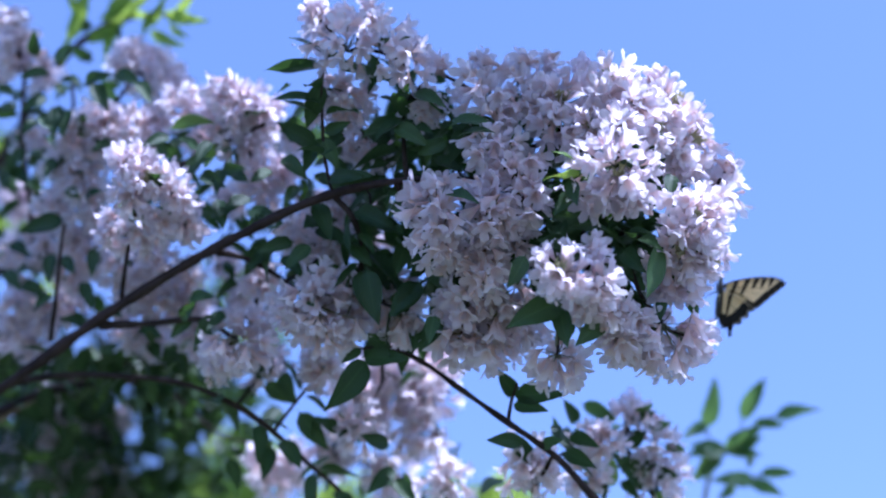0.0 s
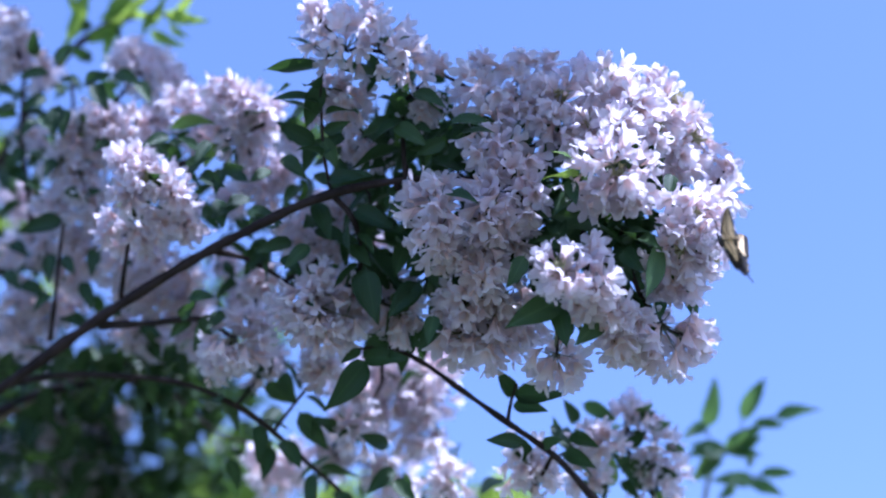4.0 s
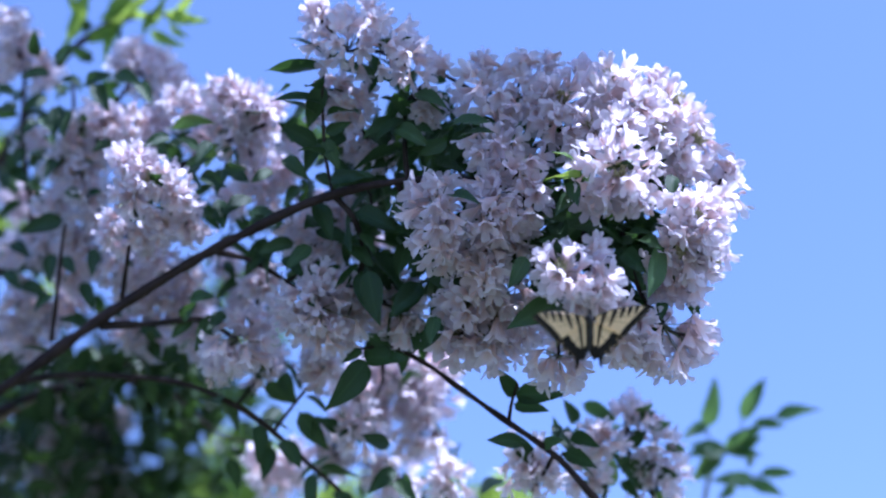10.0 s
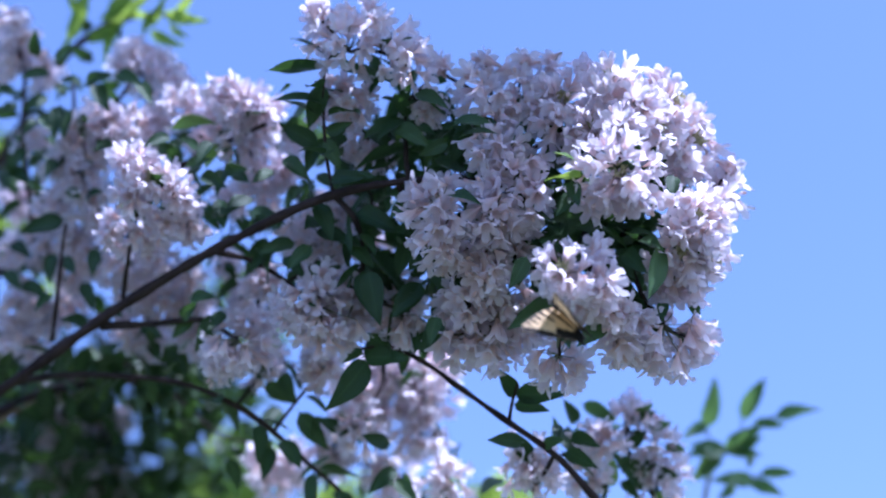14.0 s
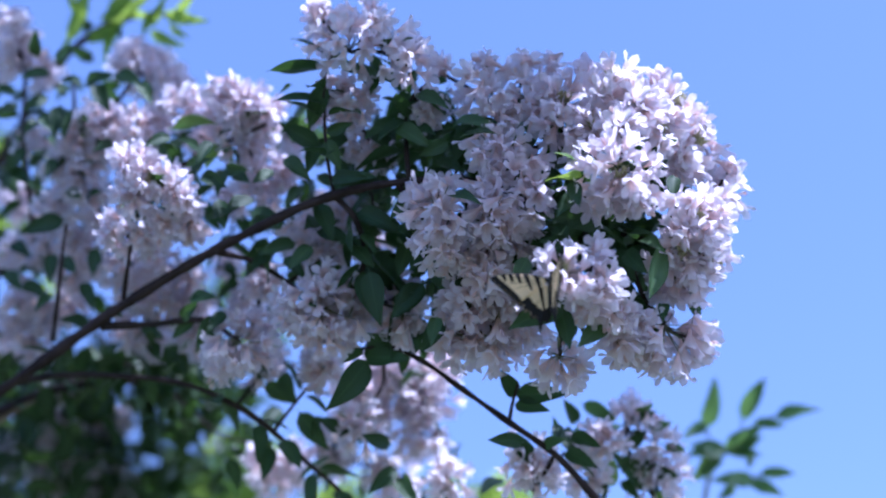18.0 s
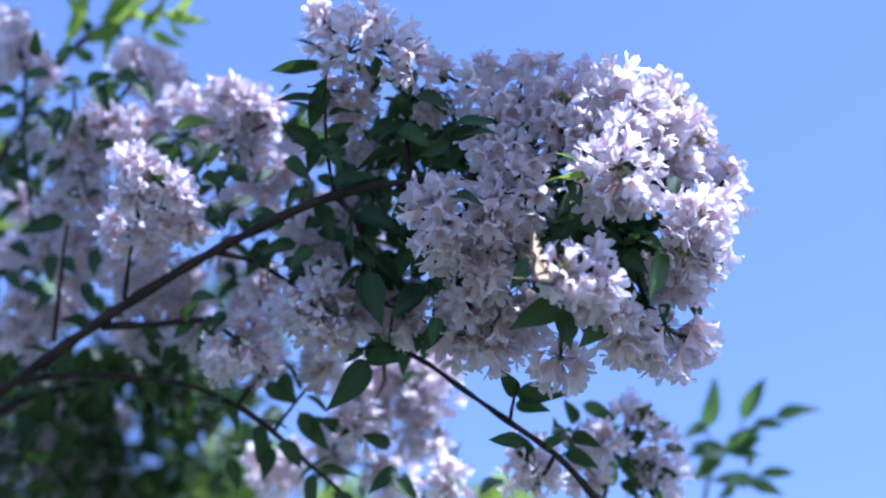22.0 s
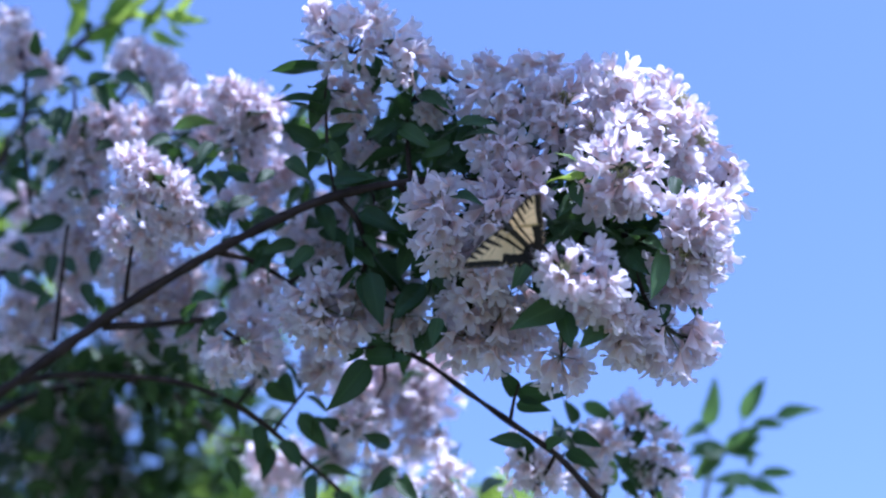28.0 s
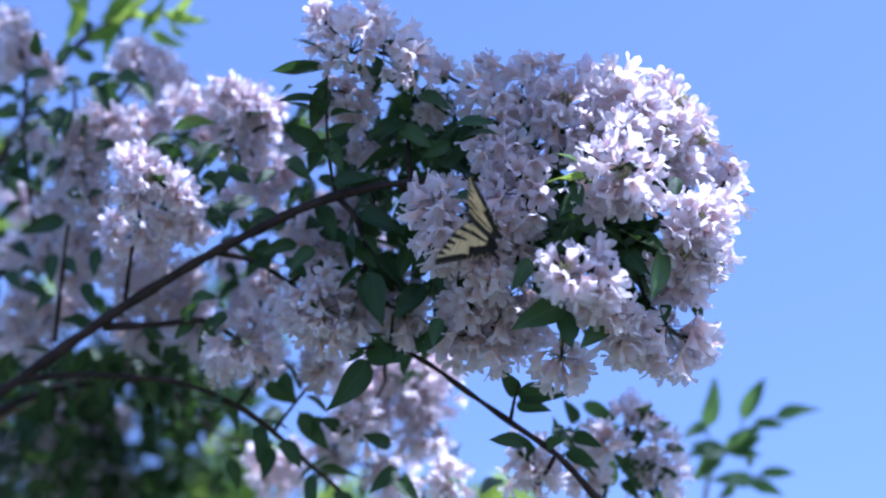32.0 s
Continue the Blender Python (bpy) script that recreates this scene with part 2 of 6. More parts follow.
def moved(verts, m):
    a = np.array(m)
    return verts @ a[:3, :3].T + a[:3, 3]


# ---- plants ----
HANG = way(-0.1, -1, 0.30)


class Cane:
    """One arching cane, from the ground up, with its twigs, leaves and flower clusters."""

    def __init__(self, name, label, category, points, r0, r1, bark, group=""):
        self.foot = Vector(points[0])
        self.thing = tagged(new(name), label, category, group)
        self.thing.location = self.foot
        self.lines = []
        self.rnd = random.Random(len(label) + len(points))
        self.stem(points, r0, r1, bark, "stem")

    def local(self, p):
        return Vector(p) - self.foot

    def stem(self, points, r0, r1, bark, name="side_shoot"):
        line = bend(points, 14)
        self.lines.append(line)
        pile = Pile()
        tube(pile, [self.local(p) for p in line], r0, r1, 10, 0.36)
        part(name, pile.mesh(name, [bark]), self.thing)

    def nearest(self, p):
        return min((q for line in self.lines for q in line), key=lambda q: (q - p).length)

    def twig(self, points, r0=0.0017, r1=0.0010):
        line = bend(points, 6)
        self.lines.append(line)
        pile = Pile()
        tube(pile, [self.local(p) for p in line], r0, r1, 6, 0.1)
        part("twig", pile.mesh("twig", [TWIG]), self.thing)
        return line

    def leaf(self, base, tip, face, kind="dark", label=""):
        d = Vector(tip) - Vector(base)
        me = self.rnd.choice(LEAF_SETS[kind])
        part("leaf", me, self.thing, label, aim(self.local(base), d, face, d.length))

    def leafy(self, line, pairs, size=0.035, kind="dark"):
        """Opposite leaves along a twig."""
        rnd = self.rnd
        turn = rnd.uniform(0, 3.1)
        for k in range(pairs):
            i = int((0.25 + 0.7 * (k + rnd.random() * 0.5) / max(pairs, 1)) * (len(line) - 2)) + 1
            p, d = line[i], (line[i] - line[i - 1]).normalized()
            turn += 1.57
            for s in (-1, 1):
                side = d.orthogonal().normalized()
                side.rotate(Matrix.Rotation(turn, 3, d))
                f = (side * s + d * 0.5 + Vector((0, 0, -0.35)) + Vector([rnd.uniform(-0.3, 0.3) for _ in range(3)])).normalized()
                n = Vector((rnd.uniform(-0.4, 0.4), rnd.uniform(-0.7, 0.2), 1.0))
                size_k = size * rnd.uniform(0.7, 1.2)
                part("leaf", rnd.choice(LEAF_SETS[kind]), self.thing, "", aim(self.local(p + f * 0.004), f, n, size_k))

    def cluster(self, place, radius, out, amount=1.0, near=False, leaves=1, buds=2, cover=-0.25, hang=0.95):
        """A domed flower cluster on its own twig, facing out."""
        rnd = self.rnd
        place, out = Vector(place), Vector(out).normalized()
        root = self.nearest(place - out * (radius if radius > 0.01 else 0.045))
        core = place - out * radius * 0.25
        knee = (root + core) / 2 + (out * 0.4 + Vector((0, 0.35, 0.15))) * (root - core).length * (0.25 if radius > 0.01 else 0.03)
        line = self.twig([root, knee, core - out * radius * 0.2, core])
        if leaves:
            self.leafy(line, leaves)
        stalks, blooms = Pile(), Pile()
        open_head = hang < 0.5 and radius > 0.02
        grown = 1.16 if near else 1.0
        n = max(3, int(amount * 20.5 * (radius / 0.032) ** 2 * (1 - cover) / grown + 2))
        turn = rnd.uniform(0, 6.28)
        spots = []
        frame_of = out.to_track_quat("Z", "Y").to_matrix()
        for i in range(n):
            z = 1 - (1 - cover) * (i + 0.5) / n
            a = turn + i * 2.39996
            r = math.sqrt(max(0.0, 1 - z * z))
            d = frame_of @ Vector((r * math.cos(a), r * math.sin(a), z))
            d = (d + Vector([rnd.uniform(-0.26, 0.26) for _ in range(3)])).normalized()
            mouth = core + d * radius * (0.74 + 0.48 * rnd.random())
            if open_head and d.dot(out) > 0.93:
                continue
            droop = (d + HANG * rnd.uniform(-0.1, hang) + Vector([rnd.uniform(-0.38, 0.38) for _ in range(3)])).normalized()
            size = rnd.uniform(0.98, 1.28) * grown
            foot = mouth - droop * 0.0135 * size
            spots.append((foot, droop, rnd.uniform(0, 6.28), size))
            tube(stalks, [core - out * radius * 0.12 - core, (foot - core) * 0.55 + Vector((0, 0, 0.001)), foot - core], 0.0006, 0.0004, 3)
        for i in range(int(n * (0.15 if amount < 1 else 0.25 if near and hang > 0.5 else 0.5))):
            # blooms that sit deeper, between the outer ones
            d = (frame_of @ Vector((rnd.uniform(-1, 1), rnd.uniform(-1, 1), rnd.uniform(cover, 1)))).normalized()
            v, f, s, val = rnd.choice(COARSE)
            blooms.add(moved(v, facing(d * (radius * rnd.uniform(0.42, 0.72) - 0.0135), d, rnd.uniform(0, 6.28), rnd.uniform(0.9, 1.1))), f, s, val)
        if open_head:
            for i in range(26):
                # the bristly calyxes at the heart of an open head
                d = (out + Vector([rnd.uniform(-0.7, 0.7) for _ in range(3)])).normalized()
                f = out * radius * 0.42 + Vector([rnd.uniform(-0.15, 0.15) for _ in range(3)]) * radius
                tube(stalks, [f, f + d * rnd.uniform(0.003, 0.005), f + d * rnd.uniform(0.006, 0.009)], 0.0011, 0.0003, 4, slot=1)
        for i in range(buds):
            d = (out + Vector([rnd.uniform(-1, 1) for _ in range(3)])).normalized()
            f = d * radius * rnd.uniform(0.6, 0.9)
            blooms.add(moved(BUD[0], facing(f, d, 0)), BUD[1], 0, BUD[3])
        head = part("inflorescence", stalks.mesh("flower_stalks", [STALK, BRISTLE]), self.thing, "", Matrix.Translation(core - self.foot))
        if near:
            for foot, d, spin, size in spots:
                part("floret", rnd.choice(FLORETS), head, "", facing(foot - core, d, spin, size))
        else:
            for foot, d, spin, size in spots:
                v, f, s, val = rnd.choice(COARSE)
                blooms.add(moved(v, facing(foot - core, d, spin, size)), f, s, val)
        if blooms.v:
            part("bloom", blooms.mesh("bloom", [PETAL, CALYX]), head, "", None, "stuff")
        return head


def scatter(rnd, name, thing, foot, shapes, mat, count, centre, spread, size, hang=-0.3, gaps=(), lanes=(), cane=None):
    """A cloud of many small leaves, joined; each one its own island. gaps: holes through which the sun falls; lanes: holes along any other way."""
    pile = Pile()
    for _ in range(count):
        a, b, c = (max(-1.7, min(1.7, rnd.gauss(0, 1))) for _ in range(3))
        p = Vector(centre) + AXIS_U * a * spread[0] + AXIS_V * b * spread[1] + AXIS_W * c * spread[2]
        d = Vector((rnd.uniform(-1, 1), rnd.uniform(-1, 1), rnd.uniform(-1, 0.6) + hang))
        n = Vector((rnd.uniform(-0.8, 0.8), rnd.uniform(-0.8, 0.8), 1))
        v, f, s, val = rnd.choice(shapes)
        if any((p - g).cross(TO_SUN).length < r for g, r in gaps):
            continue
        long = size * rnd.uniform(0.6, 1.25)
        along = d.normalized() * long
        if any((p + along * k - a).cross(b).length < r * 0.7 for a, b, r in lanes for k in (0, 0.5, 0.9)):
            continue
        pile.add(moved(v, aim(p - Vector(foot), d, n, long)), f, s, val)
    if cane:
        for _ in range(5):
            p = Vector(centre) + AXIS_U * rnd.gauss(0, spread[0]) + AXIS_V * rnd.gauss(0, spread[1]) + AXIS_W * rnd.gauss(0, spread[2])
            q = cane.nearest(p)
            cane.twig([q, (p + q) / 2 + Vector((0, 0, 0.02)), p], 0.0022, 0.0009)
    return part(name, pile.mesh(name, [mat], "rib"), thing, "", None, "stuff")


# ---- ground ----
def build_ground():
    m, n, l, b = material("meadow_grass")
    tc = n.new("ShaderNodeTexCoord")
    a = noise_node(n, l, 0.6, 6.0, tc.outputs["Object"])
    f = noise_node(n, l, 40.0, 5.0, tc.outputs["Object"])
    # unseen ground; its tones are set for the light it bounces onto the flowers
    r = ramp(n, [(0.3, (0.055, 0.075, 0.038)), (0.7, (0.13, 0.14, 0.07))])
    l.new(a.outputs["Fac"], r.inputs[0])
    fr = ramp(n, [(0.3, (0.6, 0.6, 0.6)), (0.7, (1.2, 1.2, 1.1))])
    l.new(f.outputs["Fac"], fr.inputs[0])
    l.new(mixed(n, l, "MULTIPLY", 1.0, r.outputs[0], fr.outputs[0]), b.inputs["Base Color"])
    b.inputs["Roughness"].default_value = 0.9
    bump(n, l, f.outputs["Fac"], b, 0.8, 0.03)
    bm = bmesh.new()
    bmesh.ops.create_grid(bm, x_segments=40, y_segments=40, size=2000)
    me = bpy.data.meshes.new("ground")
    bm.to_mesh(me)
    me.materials.append(m)
    tagged(new("ground", me), "unseen green lawn reaching to the horizon, its patches toned for bounced light", "lawn", "", "structure")


build_ground()

# ---- the cane in front, heavy with flowers ----
front = Cane("flowering_cane", "arching brown shrub cane loaded with pale pink bell flowers", "shrub branch",
             [(-0.86, 1.22, 0.0), (-0.84, 1.30, 0.9), (-0.70, 1.42, 1.75), at(-46.8, -17.5, 20), at(-38.3, -12.2, 16), at(-27.1, -4.7, 12), at(-16.9, 1.0, 8), at(-8.9, 4.4, 5),
              at(-3.8, 5.4, 4), at(3.5, 5.3, 5), at(9.9, 2.6, 5), at(15.2, 1.0, 4), at(20.1, 0.5, 3)], 0.0070, 0.0018, BARK, "canes of the flowering shrub")
front.stem([at(-8.9, 4.4, 5), at(-9.4, 6.9, 5), at(-9.7, 11.0, 5), at(-9.5, 14.7, 5), at(-8.4, 16.9, 5)], 0.0015, 0.0010, TWIG)
front.stem([at(-2.9, 5.6, 4), at(-3.1, 8.7, 5), at(-2.9, 12.0, 6), at(-1.1, 13.8, 6)], 0.0018, 0.0011, TWIG)
front.stem([at(3.5, 5.3, 5), at(6.7, 7.8, 5), at(11.6, 10.0, 4), at(17.1, 10.5, 4)], 0.0032, 0.0016, TWIG)
front.stem([at(9.9, 2.6, 5), at(12.5, 0.0, 4), at(14.8, -3.6, 4), at(16.6, -6.1, 4)], 0.0028, 0.0014, TWIG)
front.stem([at(-3.8, 5.4, 4), at(-1.1, 1.0, 6), at(1.7, -2.7, 6), at(3.5, -5.9, 5)], 0.0030, 0.0015, TWIG)
front.stem([at(-8.9, 4.4, 5), at(-7.3, 2.6, 5), at(-6.6, -1.3, 6), at(-8.5, -4.6, 7)], 0.0028, 0.0015, TWIG)
front.stem([on(10.2, -2.4, 0), on(9.3, -4.8, 0), on(9.0, -6.6, 1), on(8.9, -7.7, 1)], 0.0016, 0.0010, STALK)
front.stem([on(14.8, -1.7, 3), on(15.7, -3.9, 3), on(16.8, -5.3, 3), on(17.1, -5.8, 2)], 0.0018, 0.0012, TWIG)
front.stem([on(2.9, -2.6, 5), on(3.3, -4.6, 5), on(3.4, -6.1, 5)], 0.0018, 0.0012, TWIG)
front.stem([at(-29.0, -6.5, 13), at(-24.5, -6.3, 12), at(-20.1, -6.0, 11), at(-17.2, -7.5, 10)], 0.0036, 0.0018, TWIG)
front.stem([at(-27.1, -4.2, 12), at(-26.5, -0.9, 11), at(-25.7, 2.4, 10), at(-24.8, 4.7, 9)], 0.0019, 0.0012, TWIG)
front.stem([at(-33.5, -7.9, 14), at(-33.0, -3.8, 14), at(-32.6, 0.0, 14), at(-32.3, 2.2, 14)], 0.0020, 0.0014, TWIG)
front.stem([at(-18.9, -0.2, 9), at(-16.2, -0.9, 10), at(-13.4, -2.5, 10), at(-11.2, -4.2, 9)], 0.0028, 0.0016, TWIG)

front.cluster(on(-7.9, 16.2, 5), 0.0310, way(-0.4, 0.5, -0.8), leaves=0, amount=0.6)
front.cluster(on(-4.6, 16.3, 5), 0.0301, way(0.3, 0.6, -0.7), amount=0.6)
front.cluster(on(-9.5, 17.7, 7), 0.0194, way(-0.5, 0.8, -0.3), leaves=0, amount=0.6)
front.cluster(on(-2.7, 14.5, 4), 0.0218, way(0.5, 0.1, -0.8), leaves=0, amount=0.6)
front.cluster(on(-6.4, 17.9, 8), 0.0209, way(0, 1, -0.1), leaves=0, amount=0.6)
front.cluster(on(-1.9, 15.4, 6), 0.0119, way(1, 0.2, -0.2), amount=0.5, leaves=0)
front.cluster(on(-7.3, 10.9, 6), 0.0211, way(0.1, -0.6, -0.8), leaves=0)
front.cluster(on(-8.2, 12.2, 7), 0.0157, way(-0.2, -0.3, -0.9), leaves=0)
front.cluster(on(-1.4, 10.7, 5), 0.0155, way(0.2, -0.5, -0.8), leaves=0)
front.cluster(on(-5.3, 7.3, 8), 0.0167, way(0, -0.4, -0.9), leaves=0)
front.cluster(on(-7.0, 7.9, 9), 0.0159, way(-0.3, -0.2, -0.9), leaves=0)
front.cluster(on(-9.9, 10.0, 9), 0.0140, way(-0.4, 0.3, -0.8), amount=0.6, leaves=0)
front.cluster(on(2.9, 12.6, 5), 0.0274, way(-0.4, 0.7, -0.4), near=True, leaves=0, amount=0.6)
front.cluster(on(6.2, 12.4, 5), 0.0265, way(0.0, 0.8, -0.4), near=True, leaves=0, amount=0.6)
front.cluster(on(4.2, 10.0, 3), 0.0207, way(-0.3, 0.1, -1), near=True, leaves=0, amount=0.6)
front.cluster(on(6.4, 10.4, 3), 0.0207, way(0.1, 0.2, -1), near=True, leaves=0, amount=0.6)
front.cluster(on(9.3, 11.5, 3), 0.0279, way(0.0, 0.6, -0.8), near=True, leaves=0, hang=0.3)
front.cluster(on(9.5, 9.2, 2), 0.0233, way(-0.1, -0.1, -1), near=True, leaves=0)
front.cluster(on(11.4, 9.7, 1), 0.0205, way(0.0, 0.2, -1), near=True, leaves=0, hang=0.3)
front.cluster(on(13.1, 12.9, 2), 0.0242, way(0.0, 0.9, -0.5), near=True, leaves=0, hang=0.3)
front.cluster(on(15.3, 11.6, 1), 0.0249, way(0.2, 0.8, -0.6), near=True, leaves=0, hang=0.3)
front.cluster(on(13.9, 9.8, -1), 0.0193, way(-0.1, 0.5, -0.9), near=True, leaves=0, hang=0.3)
front.cluster(on(18.2, 11.1, 3), 0.0234, way(0.3, 0.9, -0.4), near=True, leaves=0, hang=0.3)
front.cluster(on(16.8, 9.4, 1), 0.0231, way(0.2, 0.4, -0.9), near=True, leaves=0, hang=0.3)
front.cluster(on(19.3, 8.4, 4), 0.0272, way(0.7, 0.2, -0.5), near=True, leaves=0, hang=0.3)
front.cluster(on(18.6, 6.7, 4), 0.0209, way(0.4, -0.6, -0.6), near=True, leaves=0)
front.cluster(on(13.7, 6.0, -4), 0.0335, way(0.0, 0.15, -1), near=True, leaves=2, buds=5, hang=0.3)
front.cluster(on(12.2, 3.8, -4), 0.0155, way(-0.2, -0.7, -0.7), near=True, leaves=0, hang=0.3)
front.cluster(on(15.1, 3.8, -4), 0.0155, way(0.3, -0.6, -0.7), near=True, leaves=0, hang=0.3)
front.cluster(on(22.3, 4.5, 5), 0.0192, way(1, 0.3, -0.2), near=True, leaves=0, hang=0.3)
front.cluster(on(21.1, 2.9, 2), 0.0233, way(0.8, 0.2, -0.5), near=True, leaves=0, hang=0.3)
front.cluster(on(19.6, 2.5, -1), 0.0290, way(0.2, 0.2, -1), near=True, buds=4, hang=0.3)
laden_head = front.cluster(on(18.6, 0.0, -1), 0.0254, way(-0.1, -0.2, -1), near=True, leaves=0, hang=0.3)
front.cluster(on(20.6, -0.6, 1), 0.0231, way(0.7, -0.3, -0.7), near=True, leaves=0, hang=0.3)
nodding_head = front.cluster(on(19.0, -2.5, 2), 0.0269, way(0.2, -0.9, 0.3), near=True, leaves=0)
front.cluster(on(17.4, -3.3, 3), 0.0180, way(-0.3, -0.9, 0.3), near=True, leaves=0)
front.cluster(on(9.2, -1.7, -7.5), 0.0243, way(-0.25, 0.3, -0.9), near=True, leaves=0, hang=0.3)
front.cluster(on(12.3, -2.8, -6), 0.0195, way(0.2, 0.2, -1), near=True, leaves=0, hang=0.3)
front.cluster(on(10.9, -4.6, -4), 0.0155, way(0.0, -0.8, -0.7), near=True, leaves=0)
front.cluster(on(13.3, -5.3, -3), 0.0225, way(0.1, -0.6, -0.9), near=True, leaves=0)
front.cluster(on(13.5, -7.5, -1), 0.0167, way(0.0, -1, -0.4), near=True, leaves=0)
front.cluster(on(15.3, -6.1, -1), 0.0158, way(0.6, -0.6, -0.6), near=True, leaves=0)
front.cluster(on(17.1, -7.0, 2), 0.0358, way(0.0, -0.9, 0.45), near=True, cover=0.1)
front.cluster(on(19.5, -7.3, 3), 0.0216, way(0.8, -0.6, 0.3), near=True, leaves=0)
front.cluster(on(15.2, -7.8, 2), 0.0224, way(-0.3, -0.9, 0.3), near=True, leaves=0)
front.cluster(on(9.0, -9.1, 1), 0.0267, way(0.0, -0.9, 0.4), near=True, leaves=0, cover=0.0)
front.cluster(on(-0.8, 3.1, -1), 0.0254, way(-0.5, 0.3, -0.9), near=True, leaves=0)
front.cluster(on(-0.5, 0.7, -1), 0.0228, way(-0.4, -0.4, -0.9), near=True, leaves=0)
front.cluster(on(0.9, -0.8, 1), 0.0178, way(0.0, -0.7, -0.8), near=True, leaves=0)
front.cluster(on(-1.3, 4.5, 1), 0.0151, way(-0.3, 0.8, -0.5), near=True, leaves=0)
front.cluster(on(3.7, 7.6, 1), 0.0205, way(-0.4, 0.3, -0.9), near=True, leaves=0)
front.cluster(on(5.8, 6.2, 1), 0.0231, way(0.1, 0.2, -1), near=True, leaves=0)
front.cluster(on(3.4, 4.7, 0), 0.0194, way(-0.3, 0.0, -1), near=True, leaves=0)
front.cluster(on(6.7, 3.4, 0), 0.0230, way(0.4, -0.3, -0.9), near=True, leaves=0)
front.cluster(on(3.7, 2.2, -1), 0.0228, way(-0.1, -0.5, -0.9), near=True, leaves=0)
front.cluster(on(5.6, 1.4, 1), 0.0196, way(0.3, -0.8, -0.6), near=True, leaves=0)
front.cluster(on(2.9, -0.4, 1), 0.0231, way(-0.2, 0.2, -1), near=True, leaves=0)
front.cluster(on(4.9, -0.8, 2), 0.0206, way(0.3, -0.3, -0.9), near=True, leaves=0)
front.cluster(on(3.4, -2.4, 0), 0.0203, way(0.0, -0.4, -1), near=True, leaves=0)
front.cluster(on(1.6, -5.0, 3), 0.0261, way(-0.3, -0.8, -0.3), near=True, leaves=0)
front.cluster(on(4.5, -4.8, 3), 0.0297, way(0.2, -0.8, -0.4), near=True, leaves=0)
front.cluster(on(3.6, -7.0, 4), 0.0327, way(0.0, -0.9, 0.4), near=True, leaves=0, cover=0.0)
front.cluster(on(1.1, -7.5, 4), 0.0263, way(-0.4, -0.9, 0.3), near=True, leaves=0, cover=0.0)
front.cluster(on(6.2, -6.4, 4), 0.0227, way(0.6, -0.8, 0.3), near=True, leaves=0)
front.cluster(on(-9.9, -3.7, 6), 0.0285, way(-0.3, 0.0, -0.9))
front.cluster(on(-9.4, -5.7, 6), 0.0331, way(0.0, -0.9, 0.3), cover=0.0, leaves=0)
front.cluster(on(-7.0, -3.9, 7), 0.0213, way(0.4, -0.2, -0.9), leaves=0)
front.cluster(on(-11.7, -5.3, 7), 0.0213, way(-0.6, -0.5, -0.7), leaves=0)
front.cluster(on(-7.3, -6.4, 7), 0.0203, way(0.5, -0.8, 0.2), leaves=0)
front.cluster(on(-3.2, -5.9, 6), 0.0239, way(0.1, -0.9, 0.4), cover=0.0)
front.cluster(on(-3.5, -3.7, 8), 0.0195, way(0.0, -0.1, -1), leaves=0)
front.cluster(on(-8.6, 0.0, 11), 0.0209, way(0.1, -0.3, -0.9), leaves=0)
front.cluster(on(-7.9, 2.7, 12), 0.0191, way(0.0, 0.1, -1), leaves=0)
front.cluster(on(-11.4, 0.9, 11), 0.0180, way(-0.2, 0.0, -1), leaves=0)
front.cluster(on(-16.1, -8.1, 9), 0.0290, way(0.0, -0.9, 0.2), leaves=0)
front.cluster(on(-14.8, -6.1, 11), 0.0190, way(0.3, 0.3, -0.9), leaves=0)
front.cluster(on(-17.6, -9.2, 10), 0.0188, way(-0.6, -0.7, -0.5), leaves=0)
front.cluster(on(-14.3, -2.6, 14), 0.0193, way(0.2, 0.0, -1), leaves=0)
front.cluster(on(-22.8, 5.3, 9), 0.0262, way(0.1, 0.4, -0.9), leaves=1, hang=0.3)
front.cluster(on(-24.8, 6.9, 9), 0.0178, way(-0.3, 0.6, -0.8), leaves=0, hang=0.3)
front.cluster(on(-20.9, 4.7, 8), 0.0177, way(0.5, 0.2, -0.8), leaves=0, hang=0.3)
front.cluster(on(-24.5, 4.2, 8), 0.0177, way(-0.4, -0.1, -0.9), leaves=0, hang=0.3)
front.cluster(on(-19.8, 1.6, 10), 0.0170, way(0.4, -0.4, -0.8), leaves=0)
front.cluster(on(-26.0, 1.4, 11), 0.0171, way(-0.4, -0.3, -0.9), leaves=0)
front.cluster(on(-23.6, 0.5, 11), 0.0190, way(0.0, -0.5, -0.9), leaves=0)
front.cluster(on(-21.8, 1.8, 9), 0.0159, way(0.0, -0.4, -1), leaves=0)
for tip, lean in ((at(8.7, 15.0, 5), 0.0), (at(11.1, 14.6, 4), 0.5), (at(3.1, 15.0, 5), -0.3), (at(17.1, 13.4, 4), 0.4), (at(6.4, 14.9, 5), 0.1), (at(-0.2, 14.8, 6), -0.4), (at(-10.3, 19.3, 6), -0.4), (at(22.9, 6.4, 4), 0.9), (at(11.6, 0.0, -5), 0.6)):
    front.cluster(tip, 0.007, way(lean, 1, -0.2), amount=0.7, near=True, leaves=0, buds=1, cover=0.4)


